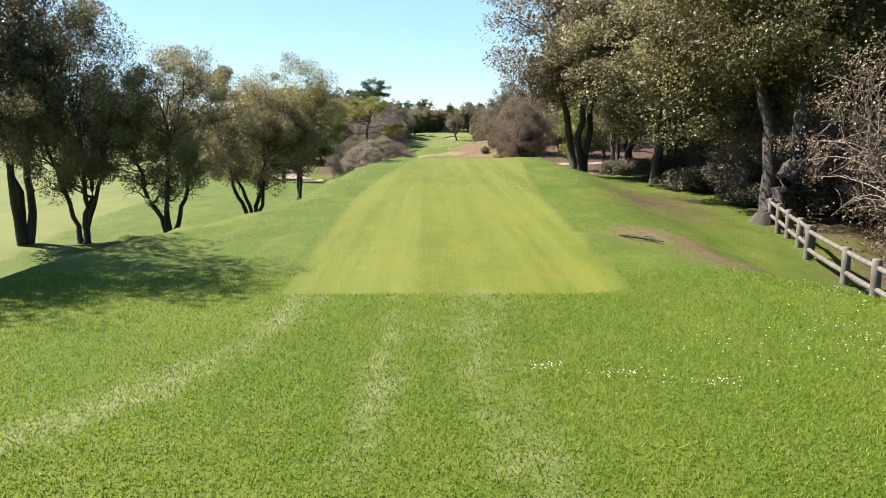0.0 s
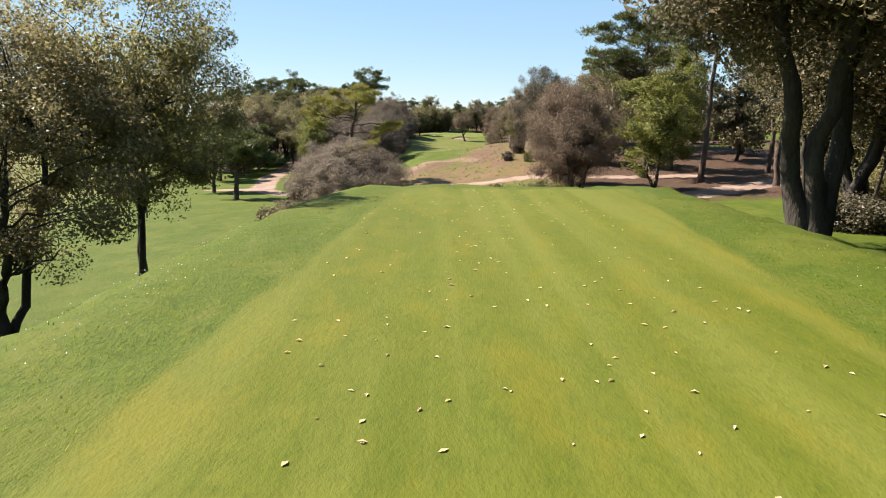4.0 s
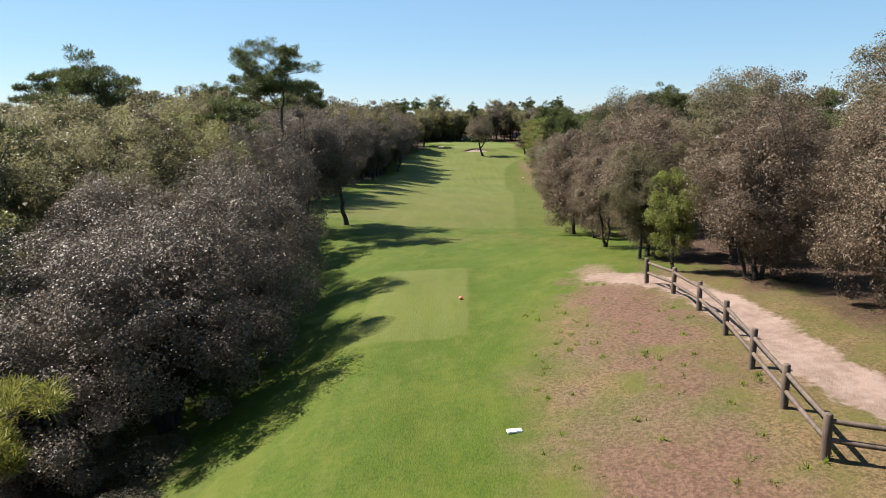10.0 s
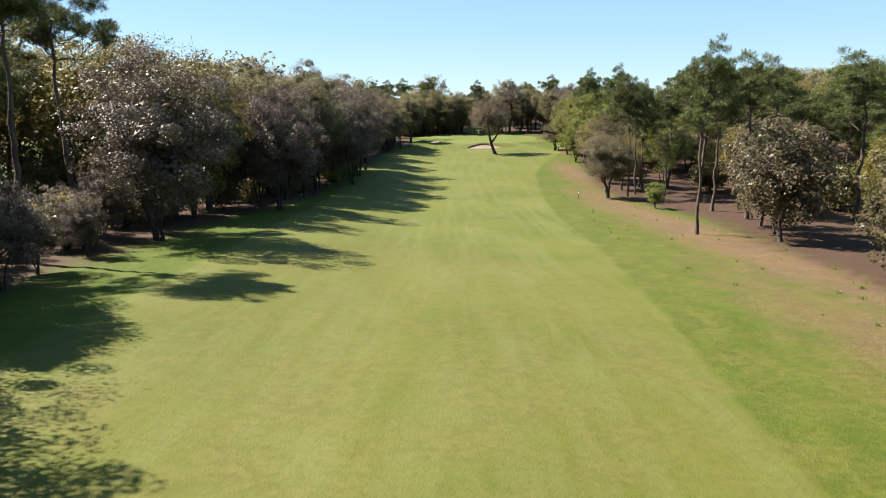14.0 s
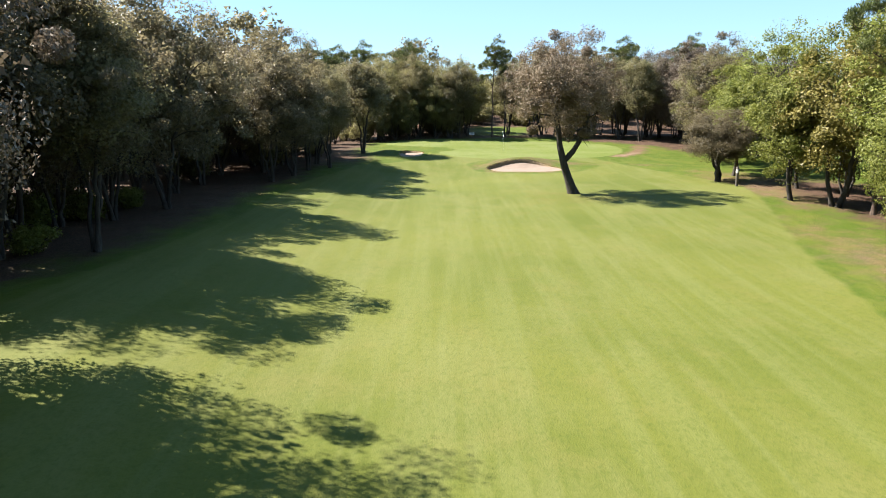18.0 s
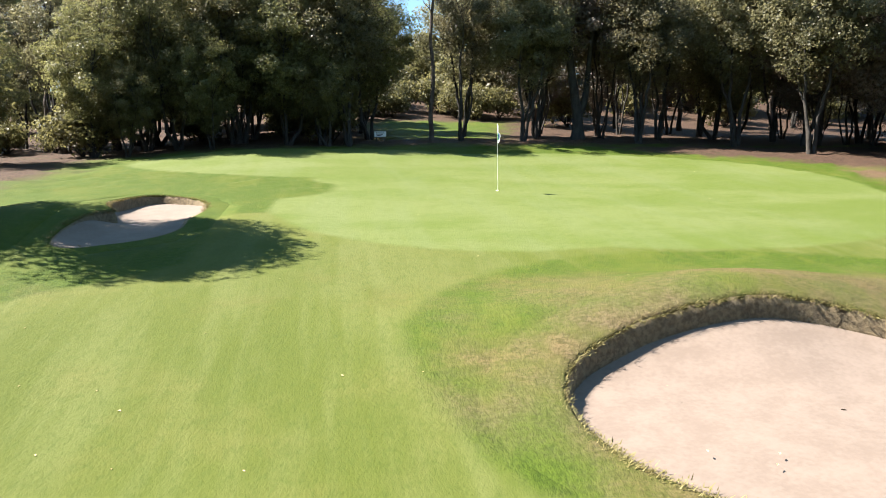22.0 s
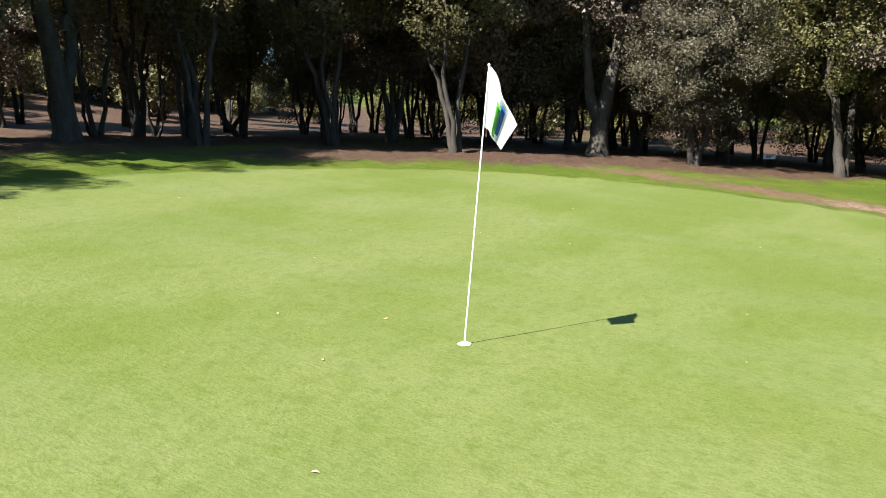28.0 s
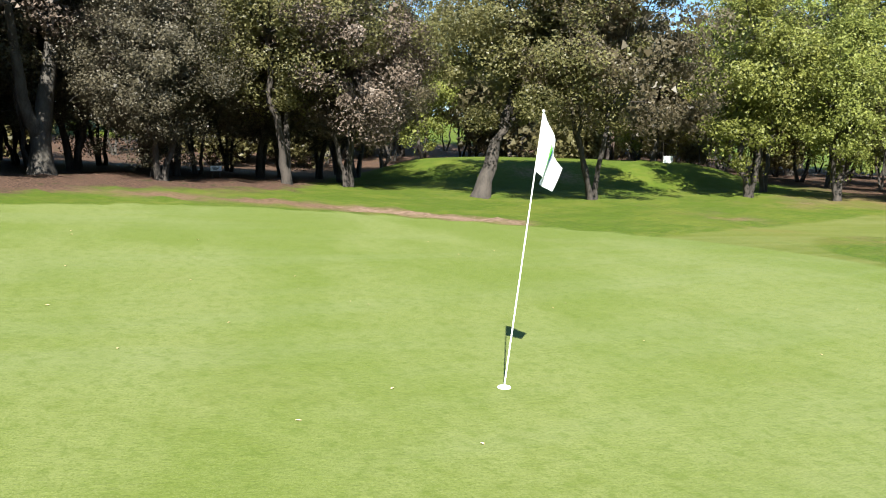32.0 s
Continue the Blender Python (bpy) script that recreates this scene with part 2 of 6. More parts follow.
def curve1(xs, ys, v):
    """A soft curve through the points (Catmull-Rom slopes, clamped ends)."""
    xs, ys, v = np.asarray(xs, float), np.asarray(ys, float), np.clip(v, xs[0], xs[-1])
    m = np.gradient(ys, xs)
    i = np.clip(np.searchsorted(xs, v) - 1, 0, len(xs) - 2)
    h = xs[i + 1] - xs[i]
    u = (v - xs[i]) / h
    return ((2 * u**3 - 3 * u**2 + 1) * ys[i] + (u**3 - 2 * u**2 + u) * h * m[i]
            + (3 * u**2 - 2 * u**3) * ys[i + 1] + (u**3 - u**2) * h * m[i + 1])


def tee_side(y):
    return np.interp(y, (8, 18, 24, 37), (-1.75, -1.95, -1.75, -0.75)), np.interp(y, (8, 18, 24, 37), (2.4, 2.85, 3.3, 4.55))


def sd_tee(x, y):
    """Signed distance, positive inside, of the long back tee."""
    a, b = tee_side(y)
    return np.minimum(np.minimum(x - a, b - x), np.minimum(y - 8.3, 36.6 - y))


def land(x, y):
    x, y = np.asarray(x, float), np.asarray(y, float)
    lines = sorted(LAND)
    rows = [curve1(WAY, LAND[k], y) for k in lines]
    z = rows[0] + 0 * x
    for k, (a, b) in enumerate(zip(lines, lines[1:])):
        z = z + (rows[k + 1] - rows[k]) * smooth(a, b, x)
    # the raised tee with its mown banks
    d = sd_tee(x, y)
    k = 0.7 + np.where(x > 0, 2.8 * (1 - smooth(5, 11, y)) + 0.4 * (1 - smooth(11, 21, y)), 3.2 * (1 - smooth(8, 21, y)))
    z = np.where(y < 41, z + (-0.06 - z) * smooth(-k - 2.6, -k, np.minimum(d, sd_tee(x, np.clip(y, 9, 36)))) * smooth(40.5, 37, y), z)
    # long low swells
    z = z + 0.03 * np.sin(x * 0.31 + 1.3 * np.sin(y * 0.11)) * np.sin(y * 0.23 + 0.7) * smooth(0, -3, d)
    # the forward tee stands a little proud
    z = z + 0.10 * smooth(-0.35, 0.05, sd_small_tee(x, y))
    # raised surround of the sand pits and the green's apron
    z = z + 0.62 * np.exp(-(((x - 8.6) / 3.4) ** 2 + ((y - 287.2) / 1.5) ** 2))
    z = z + 0.45 * np.exp(-(((x + 3.9) / 1.6) ** 2 + ((y - 294.5) / 3.0) ** 2))
    # the grassed tee mound past the green
    u, v = 0.54 * (x - 37.5) + 0.84 * (y - 281), 0.84 * (x - 37.5) - 0.54 * (y - 281)
    z = z + 1.05 * smooth(1.35, 0.75, np.hypot(u / 9.0, v / 7.0))
    # the land climbs gently out of sight beyond the woods
    z = z + 5.0 * smooth(50, 110, x) * smooth(200, 260, y)
    return z

# ---- the outlines of what is mown, worn and strewn: signed distances, positive inside ----
def sd_line(x, y, points, half):
    """Inside of a band along a polyline."""
    best = np.full(np.shape(x), -1e3)
    for (ax, ay), (bx, by) in zip(points, points[1:]):
        vx, vy = bx - ax, by - ay
        u = np.clip(((x - ax) * vx + (y - ay) * vy) / (vx * vx + vy * vy), 0, 1)
        best = np.maximum(best, half - np.hypot(x - ax - u * vx, y - ay - u * vy))
    return best


def sd_oval(x, y, cx, cy, rx, ry, turn=0.0, wave=0.0, square=2.0):
    c, s = math.cos(radians(turn)), math.sin(radians(turn))
    u, v = (c * (x - cx) + s * (y - cy)) / rx, (-s * (x - cx) + c * (y - cy)) / ry
    a = np.arctan2(v, u)
    return (1 + wave * np.sin(3 * a + 0.8) - (np.abs(u) ** square + np.abs(v) ** square) ** (1 / square)) * min(rx, ry)


def along(points, y):
    return np.interp(y, [p[1] for p in points], [p[0] for p in points])


FAIR_L = [(-2.0, 128.6), (-8.5, 134), (-9.0, 140), (-8.5, 160), (-9, 200), (-9.6, 240), (-8.2, 256), (-8.2, 270), (-6, 285), (0, 291)]
FAIR_R = [(5.6, 128.6), (6.1, 134), (8.3, 160), (9.5, 175), (10.4, 200), (11.6, 220), (13.0, 236), (14.8, 246), (17.0, 254), (19.6, 262), (21.5, 270), (19.5, 280), (16.5, 290), (14, 296)]
PATH_SAND = [(-19.5, 128), (-18.2, 116), (-18.0, 108), (-18.1, 98), (-17.3, 92.5), (-16.3, 87), (-13.4, 82.3), (-9.5, 78.4), (-5.6, 75.3), (-2.2, 74.1), (1, 74.1), (4, 73.2), (8, 71.8), (13, 70.5), (18, 71)]
PATH_SPUR = [(-15.9, 86), (-18.5, 87.6), (-20.8, 87.5)]
PATH_FORK = [(24, 67), (16, 61), (11.5, 57.5), (10.0, 54.5), (10.2, 50), (12.5, 45), (15, 40)]
HILL = [(-5.6, 80), (-5.2, 83.3), (-3.7, 85.9), (-1.6, 88.1), (1.8, 89.4), (3.0, 92.4), (4.0, 102.2), (6.7, 105.6)]
TRACK = [(10.0, 55.0), (6.6, 58.6), (3.2, 62.0), (0.2, 63.2), (-1.5, 65)]
PATH_FENCE = [(13, 84), (11.5, 88.5), (10.0, 92), (9.1, 96), (9.0, 100), (8.5, 103.4), (7.7, 105.1), (6.7, 106.0)]
PATH_GREEN = [(19.0, 294.3), (20.2, 295.6), (21.4, 297.1), (22.6, 300.1), (24.0, 303.6), (26, 309)]
# each sand pit: its middle, the handles of its outline, and the way its high bank lies (degrees)
BUNKER_R = ((8.3, 284.3), ((11.6, 284.1), (10.95, 285.05), (10.3, 285.85), (9.0, 286.45), (7.4, 286.4), (6.43, 286.15), (5.55, 285.55), (5.19, 284.7), (5.35, 283.7), (5.95, 282.75), (7.7, 282.05), (9.95, 281.95), (11.4, 282.7)), 105)
BUNKER_L = ((-1.75, 295.4), ((-0.5, 296.8), (-1.25, 298.6), (-2.3, 299.0), (-2.85, 297.4), (-2.65, 295.8), (-2.55, 295.0), (-2.75, 293.5), (-2.55, 291.9), (-1.6, 292.4), (-0.6, 294.8)), 150)


def pit_radius(shape, a):
    """Distance from a pit's middle to its soft outline, in the direction a."""
    (cx, cy), handles, _ = shape
    h = sorted((math.atan2(y - cy, x - cx), math.hypot(x - cx, y - cy)) for x, y in handles)
    k = [p[0] - 2 * math.pi for p in h] + [p[0] for p in h] + [p[0] + 2 * math.pi for p in h]
    return curve1(k, [p[1] for p in h] * 3, a)


def sd_pit(x, y, shape):
    u, v = x - shape[0][0], y - shape[0][1]
    return pit_radius(shape, np.arctan2(v, u)) - np.hypot(u, v)


def sd_fairway(x, y):
    d = np.minimum(x - along(FAIR_L, y), along(FAIR_R, y) - x)
    near = np.hypot(np.maximum(np.abs(x - 1.6) - 2.0, 0), np.maximum(131.5 - y, 0))
    d = np.minimum(d, np.where(y < 131.5, 2.6 - near, 9.0))
    d = np.minimum(d, 296 - y)
    d = np.minimum(d, -sd_oval(x, y, 9.4, 285.9, 5.8, 5.1, 8, 0.03))
    return np.maximum(d, sd_far_fairway(x, y))


def sd_far_fairway(x, y):
    edge = -14 - 0.16 * np.abs(y - 20) - 6 * smooth(40, 90, y)
    return np.minimum(np.minimum(edge - x, x + 75 + 0.2 * y), 150 - y)


def sd_green(x, y):
    d = sd_oval(x, y, 11.4, 300.4, 9.4, 9.2, 12, 0.03)
    d = np.maximum(d, sd_oval(x, y, 7.0, 297.2, 5.9, 5.9))
    d = np.maximum(d, sd_oval(x, y, 2.5, 307.2, 8.0, 4.3, -12))
    return np.minimum(d, -sd_oval(x, y, -0.4, 300.3, 3.3, 2.3, 12))


def sd_worn(x, y):
    """Thin, yellowed patches in the mown turf."""
    d = sd_oval(x, y, 10.6, 264.4, 3.2, 1.8, 0, 0.15)
    d = np.maximum(d, sd_oval(x, y, 1.0, 122.5, 4.0, 2.2, 10, 0.15))
    d = np.maximum(d, sd_oval(x, y, -5.5, 139, 3.0, 5.0, 0, 0.15))
    d = np.maximum(d, np.minimum(sd_oval(x, y, 1.5, 51, 6.5, 7, 0, 0.1), 1.0))
    d = np.maximum(d, np.minimum(sd_line(x, y, [(8.6, 132), (11.5, 160), (14, 200), (16, 235)], 3.2), 0.7))
    d = np.maximum(d, np.minimum(sd_oval(x, y, 0.5, 155, 8, 26, 0, 0.1), 0.5))
    d = np.maximum(d, sd_oval(x, y, 9.6, 288.2, 4.6, 0.9, -6, 0.1))
    d = np.maximum(d, sd_oval(x, y, 6.2, 121, 1.2, 9, 12, 0.1))
    return d


def sd_small_tee(x, y):
    return np.minimum(np.minimum(x + 1.9 - 0.02 * (y - 100), 1.7 + 0.02 * (y - 100) - x), np.minimum(y - 100.6, 111.6 - y))


def sd_streak(x, y):
    """Pale wheel marks of the mower behind the back tee."""
    d = sd_line(x, y, [(0.57, 8.3), (0.51, 6.9), (0.53, 5.6), (0.66, 4.0), (0.8, 2.0)], 0.12)
    d = np.maximum(d, sd_line(x, y, [(-1.4, 8.2), (-1.68, 6.4), (-2.1, 5.5), (-2.5, 4.8), (-3.4, 3.6)], 0.13))
    return np.maximum(d, sd_line(x, y, [(-0.28, 8.3), (-0.29, 6.7), (-0.38, 5.6), (-0.5, 4.0)], 0.08))


def sd_path(x, y):
    d = sd_line(x, y, PATH_SAND, 1.15)
    d = np.maximum(d, sd_line(x, y, PATH_FORK, 1.3))
    d = np.maximum(d, sd_line(x, y, PATH_SPUR, 1.1))
    return np.maximum(d, sd_line(x, y, PATH_FENCE, 0.85))


def wood_left(y):
    return np.interp(y, (92, 100, 115, 126, 134, 150, 176, 196, 216, 236, 250, 268, 277, 285, 292, 305, 312), (-9, -6.5, -7, -8.5, -13, -12.2, -12.6, -10.8, -9.2, -11, -12, -12, -9.5, -7.5, -7.2, -6.5, -6.5))


def wood_right(y):
    return np.interp(y, (96, 104, 112, 125, 140, 165, 200, 215, 240, 255, 262, 275, 284, 290, 298, 303, 306, 312), (12, 10.5, 8.8, 9.0, 11, 15, 19, 17.5, 20, 21.6, 22, 24, 46, 46, 26, 24.3, 21.6, 15))


def sd_glade(x, y):
    """The sunny glade behind the front trees of the green."""
    return np.minimum(np.minimum(x - 4.2 - 0.045 * (y - 290), 4.4 + 0.27 * (y - 290) - x), np.minimum(y - 317, 334 - y))


def sd_litter(x, y):
    """Bare brown ground under the woods."""
    d = np.where((y > 92) & (y < 312), np.maximum(np.minimum(wood_left(y) + np.interp(y, (238, 248, 272, 282), (-0.8, 2.4, 2.4, -0.8)) - x, x + np.interp(y, (92, 122, 140), (15, 17, 37))), np.minimum(x - wood_right(y) - np.interp(y, (110, 116, 200, 225), (0.5, 3.0, 3.0, 0.5)), np.interp(y, (225, 245), (44, 72)) - x)), -5.0)
    d = np.maximum(d, np.minimum(y - 312.6 + 0.10 * np.maximum(8 - x, 0), np.minimum(364 - y, np.minimum(x + 40, 70 - x))))
    d = np.maximum(d, np.minimum(np.minimum(x - 8.4 - 0.06 * y, 40 - x), np.minimum(y - 8, 44 - y)))
    d = np.maximum(d, np.minimum(np.minimum(x - 9.5, 38 - x), np.minimum(y - 57, 90 - y)))
    d = np.maximum(d, sd_oval(x, y, 8.8, 11.5, 1.5, 5.5, -18))
    d = np.maximum(d, sd_oval(x, y, 6.9, 22, 1.2, 3.2, -10))
    # Litter patch that also darkens the ground for the young pines' shade.
    d = np.maximum(d, sd_oval(x, y, -8.0, 95.0, 2.6, 6.0, 18, 0.1))
    d = np.maximum(d, sd_oval(x, y, -9.2, 289.5, 3.4, 7.0, 0, 0.1))
    d = np.minimum(d, 30.0 - np.abs(x - 12) * 0.25 + 20)
    d = np.minimum(d, -sd_glade(x, y))
    return np.minimum(d, -sd_oval(x, y, 36, 280, 11.5, 9.5, 40))


def sd_dry(x, y):
    """Sparse, sun-dried turf."""
    d = sd_oval(x, y, 5.0, 66, 8.6, 17, 10, 0.08)
    d = np.minimum(d, -sd_oval(x, y, 4.8, 69.4, 3.2, 1.0, -8, 0.1))
    d = np.maximum(d, np.minimum(sd_oval(x, y, -5.0, 47.5, 3.0, 6, 12, 0.1), 0.3))
    d = np.maximum(d, np.minimum(sd_oval(x, y, 3.5, 49.8, 6, 3.0, 10, 0.1), 0.4))
    hill = np.minimum(np.minimum(x - along(HILL, y), 12 - x), np.minimum(y - 75, 106.5 - y))
    d = np.maximum(d, np.minimum(np.minimum(hill, 0.85), -sd_oval(x, y, 1.9, 85.3, 0.75, 1.35)))
    for cy, cx, ry, rx in ((150, 14, 20, 2.2), (185, 17.6, 28, 2.8), (208, 17.0, 16, 2.6), (236, 18.6, 16, 2.2), (270, 22.5, 8, 2)):
        d = np.maximum(d, sd_oval(x, y, cx, cy, rx, ry))
    d = np.maximum(d, np.minimum(0.1 + sd_pit(x, y, BUNKER_R) * 0.9 + 0.25 * smooth(283, 286, y), 0.6))
    return np.maximum(d, sd_oval(x, y, 10.4, 287.2, 3.4, 0.5, -8))


def sd_red(x, y):
    """Reddish heath on the shoulder of the hill."""
    d = sd_line(x, y, [(3.9, 86.0), (4.3, 88.5), (4.8, 90.5), (5.2, 92)], 1.25)
    d = np.maximum(d, sd_line(x, y, [(-3.2, 82.5), (-1.5, 85.3), (0.6, 87.0)], 1.1))
    d = np.maximum(d, sd_oval(x, y, 5.6, 83.2, 1.0, 1.6, 0, 0.1))
    d = np.maximum(d, sd_line(x, y, [(4.0, 13.0), (4.5, 11.4), (5.2, 10.0), (6.4, 8.2)], 0.55))
    d = np.maximum(d, sd_line(x, y, PATH_GREEN, 0.7))
    return np.maximum(d, sd_oval(x, y, 6.3, 100.5, 1.1, 5.0, 0, 0.1))


def sd_bare(x, y):
    """Trodden, nearly bare soil."""
    d = sd_line(x, y, TRACK, 0.9)
    d = np.maximum(d, sd_line(x, y, [(-4.4, 82.6), (-2.6, 85.8), (-0.8, 88.3), (2.3, 88.8), (3.2, 86.9)], 0.75))
    d = np.maximum(d, sd_line(x, y, [(6.7, 108.2), (6.4, 106.5), (6.5, 105.2), (7.2, 104.7)], 0.55))
    d = np.maximum(d, sd_line(x, y, PATH_GREEN[:3], 0.35))
    d = np.maximum(d, sd_line(x, y, [(-13.4, 150), (-12.3, 141), (-10.4, 131.6), (-9.9, 126.7), (-9.8, 120)], 0.9))
    d = np.maximum(d, sd_oval(x, y, 31.6, 284.9, 0.45, 1.2, -55))
    return np.maximum(d, sd_oval(x, y, -13.0, 137, 1.4, 3.5, 10, 0.1))


def pit(x, y):
    """How deep the ground lies under the sand."""
    r = smooth(-0.5, -0.05, sd_pit(x, y, BUNKER_R))
    l = smooth(-0.4, -0.05, sd_pit(x, y, BUNKER_L))
    return 1.1 * np.maximum(r, l)


def span(*pieces):
    """Grid lines: (from, to, step) pieces in order."""
    out = []
    for a, b, step in pieces:
        out += list(np.linspace(a, b, max(int(round((b - a) / step)), 1), endpoint=False))
    return np.array(out + [pieces[-1][1]])


def make_ground():
    gx = span((-3000, -600, 400), (-600, -160, 60), (-160, -60, 10), (-60, -14, 1.2), (-14, 28, 0.4), (28, 42, 0.5), (42, 60, 1.2), (60, 160, 10), (160, 600, 60), (600, 3000, 400))
    gy = span((-1500, -300, 300), (-300, -60, 30), (-60, -10, 4), (-10, 10, 0.3), (10, 135, 0.45), (135, 275, 0.7), (275, 318, 0.35), (318, 360, 2), (360, 600, 30), (600, 4000, 400))
    X, Y = np.meshgrid(gx, gy)
    Z = land(X, Y)
    Z = Z - pit(X, Y)
    Z = Z - 0.05 * smooth(0.0, 0.6, sd_path(X, Y))
    rng = np.random.default_rng(5)
    rough = 1 - smooth(-0.3, 0.3, np.maximum.reduce([sd_tee(X, Y), sd_fairway(X, Y), sd_green(X, Y), sd_small_tee(X, Y)]))
    rough = rough * (np.hypot(X - 8.3, Y - 284.5) > 6) * (np.hypot(X + 1.75, Y - 295.4) > 6)
    Z = Z + rough * 0.03 * rng.standard_normal(X.shape) * (np.abs(X) < 40) * smooth(9, 14, Y)
    verts = np.stack([X, Y, Z], -1).reshape(-1, 3)
    ny, nx = X.shape
    i = np.arange(ny * nx).reshape(ny, nx)
    quads = np.stack([i[:-1, :-1], i[:-1, 1:], i[1:, 1:], i[1:, :-1]], -1).reshape(-1, 4)
    me = bpy.data.meshes.new("ground")
    me.vertices.add(len(verts))
    me.vertices.foreach_set("co", verts.ravel())
    me.loops.add(quads.size)
    me.loops.foreach_set("vertex_index", quads.ravel())
    me.polygons.add(len(quads))
    me.polygons.foreach_set("loop_start", np.arange(0, quads.size, 4))
    me.polygons.foreach_set("use_smooth", np.ones(len(quads), bool))
    me.update(calc_edges=True)
    set_masks(me, verts)
    return tagged(new("ground", me), "mown and rough golf course turf with worn sandy paths", "ground", kind="structure")


def set_masks(me, verts):
    x, y = verts[:, 0], verts[:, 1]
    for name, f in (("tee", sd_tee), ("small_tee", sd_small_tee), ("streak", sd_streak), ("fairway", sd_fairway), ("green", sd_green), ("path", sd_path), ("litter", sd_litter), ("dry", sd_dry), ("red", sd_red), ("worn", sd_worn), ("bare", sd_bare)):
        at = me.attributes.new(name, "FLOAT", "POINT")
        at.data.foreach_set("value", np.clip(f(x, y), -20, 20).astype(np.float32))


def ground_material():
    n = Nodes("turf_and_paths")
    w = n.place()
    big, mid, fine = n.noise(w, 0.09, 3), n.noise(w, 0.7, 4), n.noise(w, 5.0, 4)
    blade = n.noise(n.place(1, 0.55, 1), 26.0, 4, 0.7)
    speck = n.noise(w, 55.0, 2, 0.6)
    edge = n.math("MULTIPLY", n.math("SUBTRACT", mid, 0.5), 1.0)
    # rough grass
    tuft = n.noise(w, 2.4, 4, 0.65)
    patch = n.noise(n.place(1, 0.6, 1, 25), 0.55, 5, 0.68)
    brush = n.noise(n.place(1.0, 0.28, 1, -12), 2.2, 5, 0.7)
    rough = n.mix(n.step(blade, 0.30, 0.66), (0.060, 0.118, 0.004), (0.122, 0.200, 0.012))
    rough = n.mix(n.step(n.math("ADD", patch, n.math("MULTIPLY", n.math("SUBTRACT", fine, 0.5), 0.4)), 0.44, 0.62), rough, n.mix(blade, (0.092, 0.150, 0.010), (0.180, 0.236, 0.026)))
    rough = n.mix(n.math("MULTIPLY", n.step(brush, 0.50, 0.72), 0.34), rough, n.mix(blade, (0.15, 0.185, 0.03), (0.29, 0.32, 0.10)))
    rough = n.mix(n.math("MULTIPLY", n.step(tuft, 0.50, 0.76), 0.22), rough, (0.055, 0.100, 0.005))
    # mown turf with mowing stripes along the hole
    stripes = n.noise(n.place(1.0, 0.03, 1), 1.6, 3, 0.6)
    mown = n.mix(n.step(big, 0.33, 0.68), (0.150, 0.185, 0.024), (0.215, 0.235, 0.044))
    mown = n.mix(n.math("MULTIPLY", n.step(stripes, 0.42, 0.66), 0.46), mown, (0.262, 0.285, 0.098))
    mown = n.mix(n.math("MULTIPLY", n.step(n.noise(n.place(1.0, 0.35, 1, 8), 0.33, 5, 0.65), 0.47, 0.66), 0.38), mown, (0.285, 0.29, 0.115))
    mown = n.mix(n.math("MULTIPLY", n.step(mid, 0.48, 0.75), 0.40), mown, (0.265, 0.25, 0.075))
    mown = n.mix(n.math("MULTIPLY", n.step(tuft, 0.5, 0.75), 0.30), mown, (0.115, 0.155, 0.016))
    mown = n.mix(n.math("MULTIPLY", n.step(blade, 0.45, 0.8), 0.35), mown, (0.10, 0.14, 0.014))
    mown = n.mix(n.math("MULTIPLY", n.step(n.noise(n.place(1, 0.5, 1, -15), 12.0, 5, 0.75), 0.46, 0.68), 0.46), mown, (0.105, 0.150, 0.018))
    mown = n.mix(1.0, mown, (0.89, 1.0, 0.92), "MULTIPLY")
    back_tee = n.mix(1.0, mown, (0.88, 0.94, 0.40), "MULTIPLY")
    lanes = n.noise(n.place(1.0, 0.015, 1, 1), 2.6, 2, 0.5)
    back_tee = n.mix(n.math("MULTIPLY", n.step(lanes, 0.46, 0.64), 0.28), back_tee, (0.26, 0.30, 0.065))
    back_tee = n.mix(n.math("MULTIPLY", n.step(n.noise(n.place(1.0, 0.3, 1), 1.6, 5, 0.7), 0.47, 0.68), 0.40), back_tee, (0.255, 0.252, 0.020))
    put = n.mix(n.step(n.noise(n.place(0.5, 1, 1, 20), 0.45, 5, 0.6), 0.38, 0.62), (0.185, 0.245, 0.034), (0.262, 0.305, 0.085))
    put = n.mix(n.math("MULTIPLY", n.step(speck, 0.42, 0.70), 0.60), put, (0.120, 0.172, 0.018))
    put = n.mix(n.math("MULTIPLY", n.step(n.noise(w, 130.0, 2, 0.6), 0.45, 0.70), 0.60), put, (0.33, 0.375, 0.135))
    put = n.mix(n.math("MULTIPLY", n.step(tuft, 0.48, 0.72), 0.38), put, (0.155, 0.205, 0.022))
    put = n.mix(n.math("MULTIPLY", n.step(mid, 0.52, 0.8), 0.30), put, (0.29, 0.30, 0.105))
    rows = n.noise(n.place(0.75, 0.10, 1, 33), 1.1, 3, 0.6)
    put = n.mix(n.math("MULTIPLY", n.step(rows, 0.42, 0.66), 0.34), put, (0.27, 0.315, 0.125))
    put = n.mix(n.math("MULTIPLY", n.step(n.noise(w, 9.0, 5, 0.75), 0.46, 0.68), 0.48), put, (0.130, 0.190, 0.020))
    put = n.mix(1.0, put, (0.895, 1.0, 1.05), "MULTIPLY")
    grain = n.noise(w, 11.0, 5, 0.75)
    crumb = n.noise(w, 24.0, 4, 0.7)
    dry = n.mix(n.step(grain, 0.36, 0.62), (0.132, 0.086, 0.044), (0.362, 0.252, 0.146))
